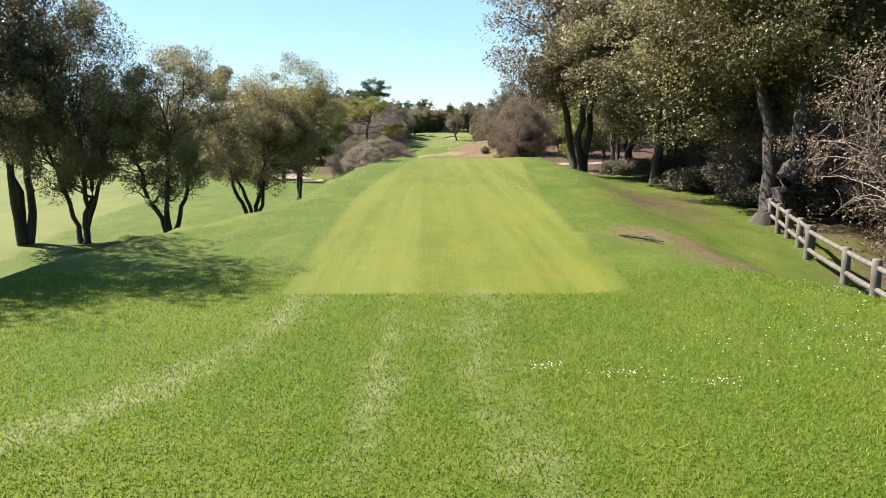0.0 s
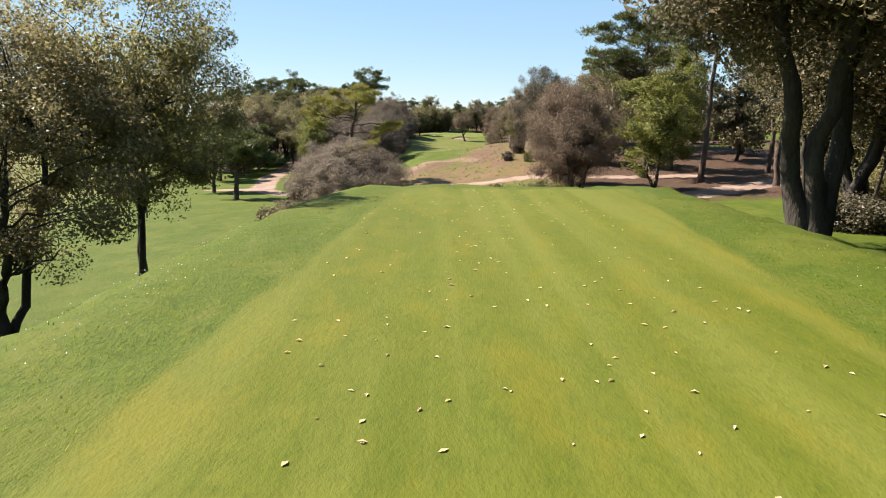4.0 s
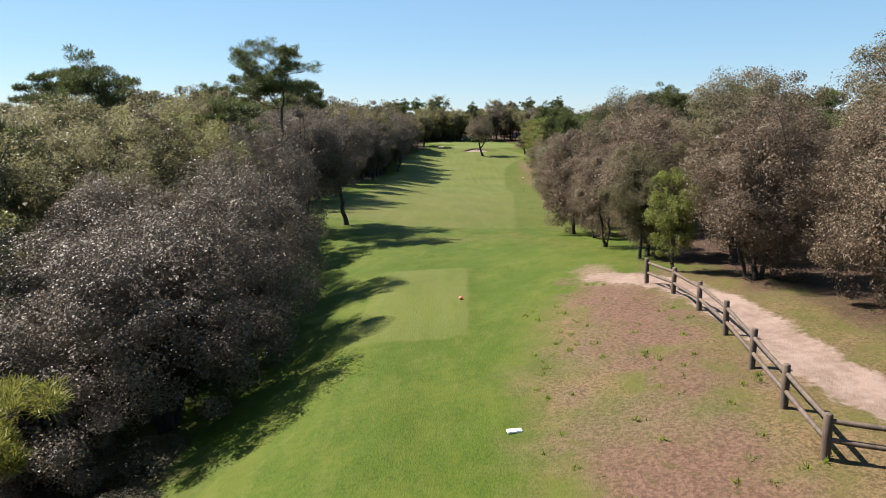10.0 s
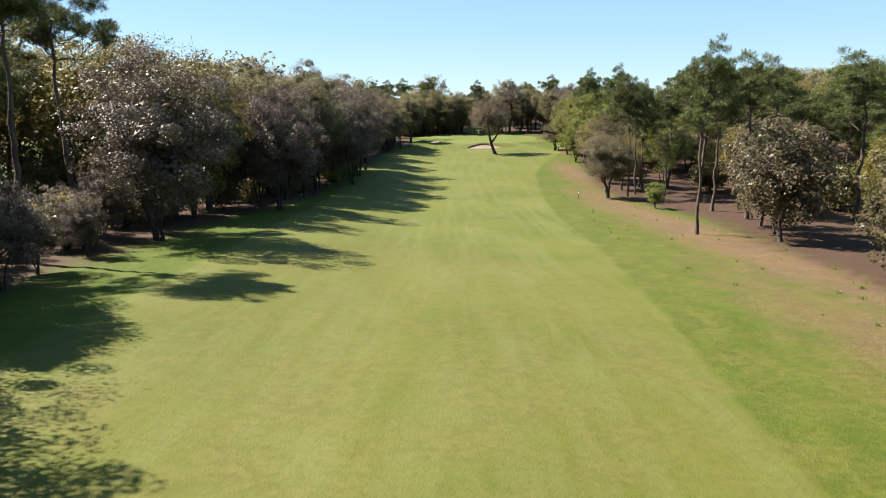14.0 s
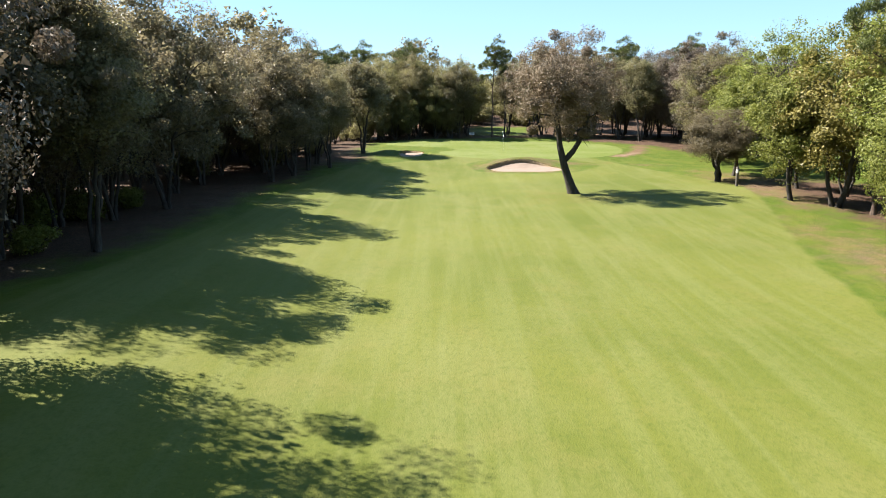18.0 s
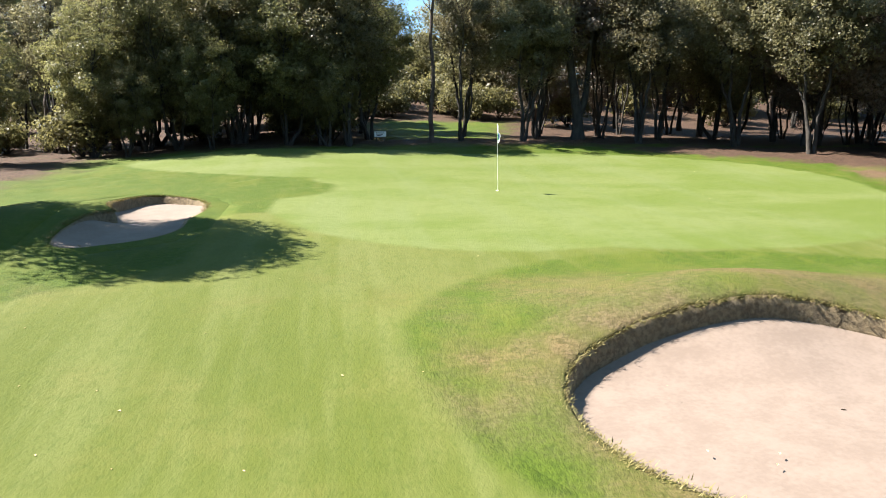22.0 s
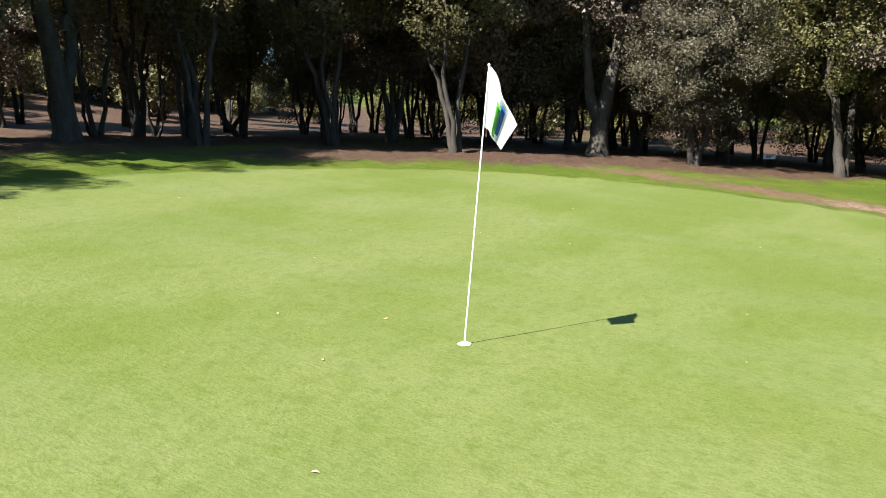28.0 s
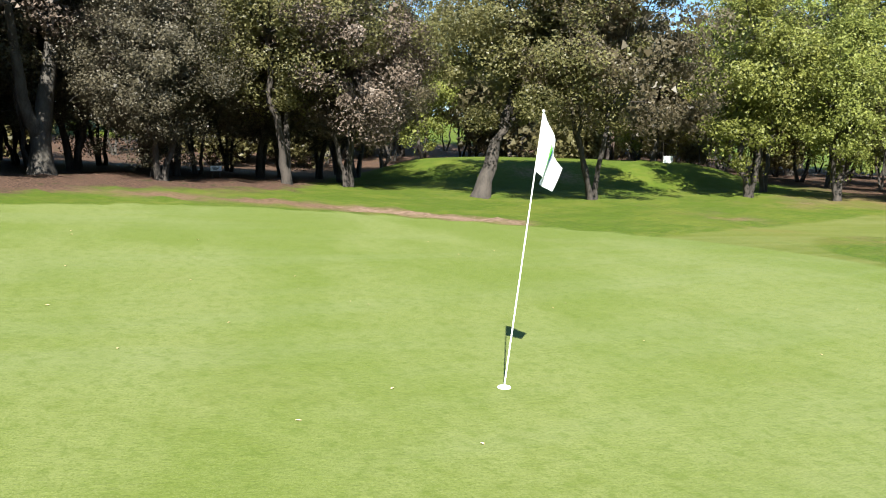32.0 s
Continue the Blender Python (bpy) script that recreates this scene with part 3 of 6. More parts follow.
    dry = n.mix(n.math("MULTIPLY", n.step(n.noise(w, 0.30, 4, 0.6), 0.45, 0.60), 0.75), dry, n.mix(n.step(grain, 0.36, 0.64), (0.135, 0.086, 0.062), (0.300, 0.212, 0.158)))
    dry = n.mix(n.math("MULTIPLY", n.step(crumb, 0.50, 0.72), 0.55), dry, (0.40, 0.33, 0.235))
    dry = n.mix(n.math("MULTIPLY", n.step(crumb, 0.48, 0.30), 0.5), dry, (0.070, 0.050, 0.026))
    dry = n.mix(n.math("MULTIPLY", n.step(n.math("ADD", patch, n.math("MULTIPLY", n.math("SUBTRACT", tuft, 0.5), 0.5)), 0.47, 0.64), 0.62), dry, n.mix(blade, (0.100, 0.098, 0.022), (0.235, 0.210, 0.075)))
    red = n.mix(n.step(grain, 0.36, 0.64), (0.140, 0.082, 0.058), (0.300, 0.190, 0.146))
    red = n.mix(n.math("MULTIPLY", n.step(tuft, 0.56, 0.70), 0.6), red, (0.12, 0.115, 0.035))
    leaf = n.mix(n.step(n.noise(w, 19.0, 5, 0.75), 0.38, 0.66), (0.034, 0.021, 0.015), (0.235, 0.155, 0.108))
    leaf = n.mix(n.step(tuft, 0.56, 0.7), leaf, (0.055, 0.062, 0.018))
    sand = n.mix(n.step(n.math("ADD", mid, n.math("MULTIPLY", n.math("SUBTRACT", fine, 0.5), 0.7)), 0.32, 0.68), (0.38, 0.295, 0.245), (0.53, 0.43, 0.375))
    sand = n.mix(n.math("MULTIPLY", n.step(speck, 0.55, 0.7), 0.3), sand, (0.27, 0.185, 0.13))
    bare = n.mix(n.step(grain, 0.34, 0.66), (0.26, 0.190, 0.135), (0.49, 0.385, 0.30))
    tone = rough
    tone = n.mix(n.math("MULTIPLY", n.step(n.math("ADD", n.mask("dry"), n.math("MULTIPLY", edge, 4.5)), -1.6, 1.6), 0.92), tone, dry)
    tone = n.mix(n.math("MULTIPLY", n.step(n.math("ADD", n.mask("red"), n.math("MULTIPLY", edge, 3.0)), -0.8, 0.8), 0.85), tone, red)
    tone = n.mix(n.step(n.math("ADD", n.mask("litter"), n.math("MULTIPLY", edge, 5.0)), -1.4, 1.6), tone, leaf)
    tone = n.mix(n.step(n.math("ADD", n.mask("fairway"), n.math("MULTIPLY", edge, 0.7)), -0.2, 0.2), tone, mown)
    tone = n.mix(n.step(n.math("ADD", n.mask("tee"), n.math("MULTIPLY", edge, 0.25)), -0.10, 0.08), tone, back_tee)
    tone = n.mix(n.math("MULTIPLY", n.step(n.math("ADD", n.mask("small_tee"), n.math("MULTIPLY", edge, 0.2)), -0.1, 0.1), 0.75), tone, mown)
    tone = n.mix(n.math("MULTIPLY", n.step(n.math("ADD", n.mask("streak"), n.math("MULTIPLY", n.math("ADD", edge, n.math("SUBTRACT", fine, 0.5)), 0.5)), -0.22, 0.16), 0.55), tone, (0.34, 0.36, 0.21))
    tone = n.mix(n.math("MULTIPLY", n.step(n.math("ADD", n.mask("worn"), n.math("MULTIPLY", edge, 6.0)), -1.2, 2.0), 0.5), tone, n.mix(n.step(n.math("ADD", tuft, n.math("MULTIPLY", n.math("SUBTRACT", fine, 0.5), 0.6)), 0.38, 0.64), n.mix(blade, (0.10, 0.115, 0.018), (0.17, 0.17, 0.035)), n.mix(blade, (0.19, 0.180, 0.045), (0.28, 0.262, 0.085))))
    tone = n.mix(n.math("MULTIPLY", n.step(n.math("ADD", n.mask("bare"), n.math("MULTIPLY", n.math("ADD", edge, n.math("SUBTRACT", fine, 0.5)), 1.6)), -0.6, 0.7), 0.72), tone, bare)
    tone = n.mix(n.step(n.math("ADD", n.mask("green"), n.math("MULTIPLY", edge, 0.4)), -0.16, 0.16), tone, put)
    tone = n.mix(n.step(n.math("ADD", n.mask("path"), n.math("MULTIPLY", n.math("ADD", edge, n.math("SUBTRACT", fine, 0.5)), 0.7)), -0.15, 0.2), tone, sand)
    soft = n.math("MAXIMUM", n.step(n.mask("green"), 0, 0.1), n.math("MULTIPLY", n.math("MAXIMUM", n.step(n.mask("fairway"), 0, 0.1), n.step(n.mask("tee"), 0, 0.1)), 0.8))
    height = n.math("ADD", n.math("MULTIPLY", blade, 0.6), n.math("MULTIPLY", fine, 0.5))
    tone = n.mix(1.0, tone, (0.393, 0.352, 0.335), "MULTIPLY")
    b = n.node("BsdfPrincipled", Base_Color=tone, Roughness=0.85,
               Normal=n.bump(height, n.math("MULTIPLY_ADD", soft, -0.35, 0.65), 0.06))
    b.inputs["Specular IOR Level"].default_value = 0.15
    return n.surface(b.outputs[0])


ground = make_ground()
TURF = ground_material()
ground.data.materials.append(TURF)


def level(x, y):
    return float(land(x, y))

# ---- building trees, shrubs and other plants ----
def raw_mesh(name, verts, faces, material, smooth_faces=False):
    """faces: an array of equal-sided polygons."""
    me = bpy.data.meshes.new(name)
    verts, faces = np.asarray(verts, np.float32), np.asarray(faces, np.int32)
    k = faces.shape[1]
    me.vertices.add(len(verts))
    me.vertices.foreach_set("co", verts.ravel())
    me.loops.add(faces.size)
    me.loops.foreach_set("vertex_index", faces.ravel())
    me.polygons.add(len(faces))
    me.polygons.foreach_set("loop_start", np.arange(0, faces.size, k))
    me.polygons.foreach_set("use_smooth", np.full(len(faces), smooth_faces))
    me.update(calc_edges=True)
    me.materials.append(material)
    return me


def part(name, bm, material, parent, label=""):
    """Links a bmesh (or a ready mesh) as one mesh object under a thing or a part."""
    if isinstance(bm, bpy.types.Mesh):
        me = bm
    else:
        me = bpy.data.meshes.new(name)
        bm.to_mesh(me)
        bm.free()
        me.materials.append(material)
    ob = new(name, me)
    ob.parent = parent
    return tagged(ob, label) if label else ob


def tube(path, radii, sides=7):
    """Verts and quads of a tapering round limb along a path."""
    path, radii = np.asarray(path, float), np.asarray(radii, float)
    way = np.gradient(path, axis=0)
    way /= np.linalg.norm(way, axis=1)[:, None] + 1e-9
    side = np.cross(way, (0.31, 0.17, 0.93))
    bad = np.linalg.norm(side, axis=1) < 0.1
    side[bad] = np.cross(way[bad], (1, 0, 0))
    side /= np.linalg.norm(side, axis=1)[:, None]
    up = np.cross(way, side)
    a = np.linspace(0, 2 * np.pi, sides, endpoint=False)
    ring = np.cos(a)[None, :, None] * side[:, None] + np.sin(a)[None, :, None] * up[:, None]
    v = (path[:, None] + radii[:, None, None] * ring).reshape(-1, 3)
    i = np.arange(len(path) * sides).reshape(-1, sides)
    j = np.roll(i, -1, 1)
    return v, np.stack([i[:-1], j[:-1], j[1:], i[1:]], -1).reshape(-1, 4)


def joined(pieces):
    vs, fs, base = [], [], 0
    for v, f in pieces:
        vs.append(v)
        fs.append(f + base)
        base += len(v)
    return np.concatenate(vs), np.concatenate(fs)


def bent(rng, a, b, steps, sag, wobble):
    """A limb's path from a to b: bowed up by sag and uneven."""
    a, b = np.asarray(a, float), np.asarray(b, float)
    u = np.linspace(0, 1, steps)[:, None]
    p = a + (b - a) * u
    p[:, 2] += (sag * 4 * u * (1 - u))[:, 0]
    d = np.cumsum(rng.normal(0, wobble, (steps, 3)), 0)
    return p + (d - d[-1] * u) * np.minimum(1, 6 * u)


def leaves(rng, centres, reach, count, size, middle, flat=0.8, long=1.7, core=0.0):
    """Single leaves scattered in clumps round the centres, their faces leaning outward and up; core: a share of big inner leaves."""
    inner = int(count * core)
    share = rng.gamma(1.6, 1.0, len(centres)) + 0.15
    which = rng.choice(len(centres), count, p=share / share.sum())
    off = rng.normal(0, 1, (count, 3))
    off *= (rng.random(count) ** 0.34 / (np.linalg.norm(off, axis=1) + 1e-9))[:, None]
    off[:, 2] *= flat
    at = centres[which] + off * np.asarray(reach)[which][:, None]
    at[:inner] = middle + (centres[which[:inner]] - middle) * rng.uniform(0.1, 0.8, (inner, 1)) + off[:inner] * 0.3
    out = at - middle
    out /= np.linalg.norm(out, axis=1)[:, None] + 1e-9
    face = out * 0.7 + off * 0.5 + rng.normal(0, 0.75, (count, 3)) + np.array((0, 0, 0.25))
    face /= np.linalg.norm(face, axis=1)[:, None]
    axis = np.cross(face, rng.normal(0, 1, (count, 3)))
    axis /= np.linalg.norm(axis, axis=1)[:, None] + 1e-9
    other = np.cross(axis, face)
    s = size * rng.uniform(0.6, 1.35, count)
    s[:inner] *= 2.6
    a, b = axis * (s * long / 2)[:, None], other * (s / 2)[:, None]
    v = np.stack([at - a, at + b * 1.2 + a * 0.2, at + a * 0.7 - b * 1.2], 1).reshape(-1, 3)
    return v, np.arange(3 * count).reshape(-1, 3)


def needles(rng, centres, reach, count, length, width):
    """Needle tufts: thin blades that fan outward from points in each clump."""
    which = rng.integers(0, len(centres), count)
    off = rng.normal(0, 1, (count, 3))
    off *= (rng.random(count) ** 0.4 / (np.linalg.norm(off, axis=1) + 1e-9))[:, None]
    off[:, 2] *= 0.62
    at = centres[which] + off * np.asarray(reach)[which][:, None]
    axis = off + rng.normal(0, 0.55, (count, 3)) + np.array((0, 0, 0.55))
    axis /= np.linalg.norm(axis, axis=1)[:, None]
    other = np.cross(axis, rng.normal(0, 1, (count, 3)))
    other /= np.linalg.norm(other, axis=1)[:, None] + 1e-9
    s = length * rng.uniform(0.6, 1.3, count)[:, None]
    v = np.stack([at - other * width / 2, at + other * width / 2, at + axis * s + other * width * 0.4, at + axis * s - other * width * 0.4], 1).reshape(-1, 3)
    return v, np.arange(4 * count).reshape(-1, 4)


def crown_points(rng, n, low, high, radius, shape="round", hollow=0.55):
    """Clump centres in a crown between two heights, denser near its skin, with an uneven outline."""
    lobes = rng.normal(0, 1, (9, 3))
    lobes /= np.linalg.norm(lobes, axis=1)[:, None]
    gain = rng.uniform(-0.30, 0.42, 9)
    d = rng.normal(0, 1, (n * 3, 3))
    d /= np.linalg.norm(d, axis=1)[:, None]
    if shape == "dome":
        d = d[d[:, 2] > -0.35]
    if shape == "flat":
        d = d[d[:, 2] > -0.12]
    d = d[:n]
    r = hollow + (1 - hollow) * rng.random(len(d)) ** 0.6
    inner = rng.random(len(d)) < 0.2
    r[inner] *= 0.55
    r *= 1 + (np.maximum(d @ lobes.T - 0.35, 0) * gain).sum(1)
    mid, half = (low + high) / 2, (high - low) / 2
    if shape in ("dome", "flat"):
        mid, half = low + (high - low) * 0.22, (high - low) * 0.78
    return np.stack([d[:, 0] * r * radius, d[:, 1] * r * radius, mid + d[:, 2] * r * half], -1)


def broadleaf(name, seed, material, bark, height=7.0, radius=2.8, clear=1.6, stems=1, clumps=90, count=9000, leaf=0.11, clump=0.55,
              lean=(0.0, 0.0), spread=0.35, stout=0.16, shape="round", sparse=False, skeleton=(), core=0.06):
    """A tree of trunk, limbs and a crown of many leaves; its foot is the origin. skeleton: stems of its own, as (points, radius at the foot, at the top)."""
    rng = np.random.default_rng(seed)
    shift = np.array((lean[0], lean[1], 0))
    pts = crown_points(rng, clumps, clear, height, radius, shape) + shift
    wood, tops = [], []
    for points, r0, r1 in skeleton:
        points = np.asarray(points, float)
        k = np.linspace(0, len(points) - 1, 12)
        p = np.stack([curve1(np.arange(len(points)), points[:, c], k) for c in range(3)], -1) + rng.normal(0, 0.02, (12, 3))
        rad = np.linspace(r0, r1, 12)
        if points[0, 2] < 0:
            rad[0] *= 1.5
            rad[1] *= 1.15
        wood.append(tube(p, rad, 10))
        tops.append((p, rad))
    for k in range(0 if skeleton else stems):
        a = 2 * np.pi * (k + rng.random() * 0.5) / max(stems, 1)
        out = spread * (0 if stems == 1 else 1) * np.array((math.cos(a), math.sin(a), 0))
        foot = out * 0.18 * radius * 0.4
        top = shift * rng.uniform(0.6, 0.9) + out * radius * 0.9 + np.array((0, 0, clear + (height - clear) * rng.uniform(0.30, 0.5)))
        r0 = stout * (1.0 if stems == 1 else 0.72) * rng.uniform(0.85, 1.1)
        p = bent(rng, foot - np.array((0, 0, 0.15)), top, 12, 0, 0.05 * height / 6)
        rad = np.linspace(r0, r0 * 0.5, 12)
        rad[0] *= 1.45
        rad[1] *= 1.12
        wood.append(tube(p, rad, 9))
        tops.append((p, rad))
    order = rng.permutation(len(pts))
    for c in pts[order[: 30 if not sparse else 70]]:
        p, rad = tops[int(np.argmin([np.linalg.norm(q[0][-1] - c) for q in tops]))]
        k = int(np.clip(np.searchsorted(p[:, 2], min(c[2] - 0.5, clear + (height - clear) * 0.4)), 5, 11))
        q = bent(rng, p[k], c, 7, 0.10 * np.linalg.norm(c - p[k]), 0.06)
        r = rad[k] * rng.uniform(0.34, 0.55)
        wood.append(tube(q, np.linspace(r, max(0.10 * r, 0.008), 7), 5))
        for _ in range(2 if not sparse else 5):
            e = q[rng.integers(3, 6)]
            t = e + rng.normal(0, 0.45, 3) * radius * 0.32
            wood.append(tube(bent(rng, e, t, 4, 0.05, 0.03), np.linspace(r * 0.3, 0.006, 4), 4))
    base = tagged(new(name), category="tree")
    part("trunk", raw_mesh("trunk", *joined(wood), bark, True), bark, base)
    reach = clump * rng.uniform(0.55, 1.25, len(pts))
    middle = np.array((lean[0], lean[1], (clear + height) / 2 - 0.15 * (height - clear)))
    part("crown", raw_mesh("crown", *leaves(rng, pts, reach, int(count * 1.5), leaf * 0.84, middle, core=0 if sparse else core), material), material, base)
    return base


def pine(name, seed, material, bark, height=12.0, radius=3.0, clear=7.0, pads=18, count=9000, length=0.2, width=0.03, pad=0.9, lean=(0.6, 0.2), stout=0.2, shape="flat", tufts_each=6, stem=(), ends=()):
    """A pine: bending trunk, crooked boughs and flat pads of needle tufts with gaps between them.
    stem: points of a trunk of its own; ends: places of the pads, where they are not left to chance."""
    rng = np.random.default_rng(seed)
    shift = np.array((lean[0], lean[1], 0))
    if len(stem):
        stem = np.asarray(stem, float)
        k = np.linspace(0, len(stem) - 1, 18)
        p = np.stack([curve1(np.arange(len(stem)), stem[:, c], k) for c in range(3)], -1)
    else:
        p = bent(rng, (0, 0, -0.15), shift * 0.9 + np.array((0, 0, height * 0.93)), 18, 0, 0.07 * height / 10)
    pts = np.asarray(ends, float) if len(ends) else crown_points(rng, pads, clear, height, radius, shape, 0.5) + shift
    rad = np.linspace(stout, stout * 0.25, 18)
    rad[0] *= 1.35
    wood, tuft, size = [tube(p, rad, 9)], [], []
    for c in pts:
        k = int(np.clip(np.searchsorted(p[:, 2], c[2] - rng.uniform(0.5, 1.5)), 6, 17))
        far = np.linalg.norm(c - p[k])
        q = bent(rng, p[k], c - np.array((0, 0, 0.15)), 8, -0.05 * far, 0.035 + 0.03 * far)
        r = max(rad[k] * rng.uniform(0.3, 0.5), 0.02)
        wood.append(tube(q, np.linspace(r, 0.014, 8), 6))
        wide = pad * rng.uniform(0.7, 1.25)
        for _ in range(tufts_each):
            a, u = rng.uniform(0, 6.283), math.sqrt(rng.random())
            e = c + np.array((math.cos(a) * u * wide, math.sin(a) * u * wide, rng.normal(0.05, 0.16) * wide))
            wood.append(tube(bent(rng, q[int(rng.integers(4, 8))], e, 4, 0.03, 0.03), np.linspace(0.4 * r + 0.006, 0.006, 4), 4))
            tuft.append(e)
            size.append(wide * rng.uniform(0.26, 0.44))
    base = tagged(new(name), category="tree")
    part("trunk", raw_mesh("trunk", *joined(wood), bark, True), bark, base)
    part("crown", raw_mesh("crown", *needles(rng, np.array(tuft), size, count, length, width), material), material, base)
    return base


def shrub(name, seed, material, height=1.2, radius=0.9, count=7000, leaf=0.05, clumps=70):
    rng = np.random.default_rng(seed)
    pts = crown_points(rng, clumps, 0.05 * height, height * 0.93, radius * 0.92, "round", 0.5)
    pts[:, 2] = np.maximum(pts[:, 2], 0.08)
    wood = []
    for c in pts[:22]:
        wood.append(tube(bent(rng, (rng.normal(0, 0.06), rng.normal(0, 0.06), -0.08), c, 6, 0.05, 0.03), np.linspace(0.028, 0.005, 6), 4))
    base = tagged(new(name), category="shrub")
    part("stem", raw_mesh("stem", *joined(wood), BARK, True), BARK, base)
    part("crown", raw_mesh("crown", *leaves(rng, pts, 0.24 * radius * rng.uniform(0.8, 1.4, len(pts)), count, leaf, np.array((0, 0, height * 0.4)), core=0.05), material), material, base)
    return base


MADE = {}

MASS = []


def in_mass(kind, x, y, high, turn):
    """Notes a tree that will be one of a joined far wood."""
    MASS.append((kind, x, y, high, turn))


def grow_mass(name, label):
    """Joins the noted trees into one mesh, each with its trunk and crown."""
    verts, loops, counts, mats, slot = [], [], [], [], []
    base = 0
    for kind, x, y, high, turn in MASS:
        _, h0, w0, tag = KINDS[kind]
        ob = MADE[kind]
        m = np.array(Matrix.LocRotScale((x, y, level(x, y)), Euler((0, 0, radians(turn))), Vector((1, 1, 1)) * (high / h0)))
        for child in ob.children:
            me = child.data
            v, l = np.empty(len(me.vertices) * 3, np.float32), np.empty(len(me.loops), np.int32)
            me.vertices.foreach_get("co", v)
            me.loops.foreach_get("vertex_index", l)
            v = v.reshape(-1, 3) @ m[:3, :3].T + m[:3, 3]
            if me.materials[0] not in slot:
                slot.append(me.materials[0])
            verts.append(v)
            loops.append(l + base)
            k = len(l) // len(me.polygons)
            counts.append(np.full(len(me.polygons), k))
            mats.append(np.full(len(me.polygons), slot.index(me.materials[0])))
            base += len(v)
    verts, loops, counts, mats = (np.concatenate(p) for p in (verts, loops, counts, mats))
    me = bpy.data.meshes.new(name)
    me.vertices.add(len(verts))
    me.vertices.foreach_set("co", verts.astype(np.float32).ravel())
    me.loops.add(len(loops))
    me.loops.foreach_set("vertex_index", loops.astype(np.int32))
    me.polygons.add(len(counts))
    me.polygons.foreach_set("loop_start", np.r_[0, np.cumsum(counts)[:-1]].astype(np.int32))
    me.polygons.foreach_set("material_index", mats.astype(np.int32))
    for material in slot:
        me.materials.append(material)
    me.update(calc_edges=True)
    return tagged(new(name, me), label, "woods", kind="stuff")


GROUPS = {"shrub_a": "clipped shrubs in the hollow", "stone_pine": "umbrella pines along the sandy path", "pine_young": "young pines below the forward tee",
          "twiggy": "bare bushes behind the tee's fence", "shrub_shaded": "undergrowth below the tee's bank", "shrub_g": "undergrowth at the wood's edge"}


def stretch(x, y):
    """The stand of trees that a place belongs to."""
    if y < 42:
        return "trees west of the back tee" if x < 0 else "trees east of the back tee"
    if y < 96:
        return "trees round the hollow"
    if y > 308 or (y > 284 and x > 22):
        return "trees behind the green"
    return "trees of the western wood" if x < 4 else "trees of the eastern wood"


def plant(kind, x, y, high=None, wide=None, turn=0.0, label="", sink=0.0):
    """Sets a plant of a kind on the land, scaled to a height and a crown's width."""
    build, h0, w0, tag = KINDS[kind]
    sz = (high or h0) / h0
    sx = (wide or w0 * sz) / w0
    m = Matrix.LocRotScale((x, y, level(x, y) - sink), Euler((0, 0, radians(turn))), (sx, sx, sz))
    if kind not in MADE:
        ob = build()
        ob.matrix_basis = m
        MADE[kind] = ob
        tagged(ob, tag)
    else:
        o = MADE[kind]
        keep = o.scale.copy()
        ob = copy_thing(o, m @ Matrix.Diagonal((1 / keep[0], 1 / keep[1], 1 / keep[2], 1)))
    return tagged(ob, label or tag, group=GROUPS.get(kind) or stretch(x, y))


BROWN_TAG = "evergreen oak with a brownish grey crown on a dark trunk"
FORK = ((((0, 0, -0.2), (-0.4, 0.0, 1.0), (-0.75, 0.0, 2.1), (-1.0, 0.05, 3.4), (-1.25, 0.1, 5.4), (-1.2, 0.2, 7.0)), 0.29, 0.10),
        (((-0.72, 0.0, 2.0), (-0.2, 0.05, 2.55), (0.3, 0.0, 3.4), (0.75, 0.1, 4.8), (1.1, 0.2, 6.6)), 0.20, 0.08))
LEANER = ((((0, 0, -0.2), (0.35, 0.1, 0.7), (0.75, 0.3, 1.6), (0.9, 0.4, 2.8), (1.0, 0.5, 5.0)), 0.30, 0.12),
          (((0.5, 0.2, 1.0), (1.1, 0.2, 1.7), (1.9, 0.1, 2.8), (2.6, 0.0, 4.5)), 0.20, 0.09),
          (((0.3, 0.5, -0.2), (0.35, 0.7, 1.5), (0.2, 0.9, 3.0), (-0.4, 1.1, 5.0)), 0.22, 0.10))
BENT = ((((0, 0, -0.2), (0.25, 0.2, 0.8), (0.6, 0.5, 1.8), (0.95, 0.7, 2.8), (1.2, 0.8, 4.2)), 0.24, 0.11),
        (((0.7, 0.55, 2.0), (1.4, 0.6, 2.6), (2.2, 0.6, 3.2), (3.0, 0.5, 4.4)), 0.12, 0.06))
TWIN = ((((0, 0, -0.2), (-0.08, 0, 1.2), (-0.45, 0, 3.0), (-0.75, 0.1, 5.2), (-0.9, 0.2, 8.0)), 0.34, 0.12),
        (((-0.05, 0, 1.1), (0.35, 0, 2.4), (0.55, 0.1, 4.4), (0.9, 0.2, 7.4)), 0.22, 0.09))
S_STEM = ((0, 0, -0.2), (-0.13, 0.05, 1.5), (-0.4, 0.1, 3.5), (-0.5, 0.15, 5.2), (-0.15, 0.2, 6.4), (-0.1, 0.2, 7.6), (0.3, 0.3, 8.3))
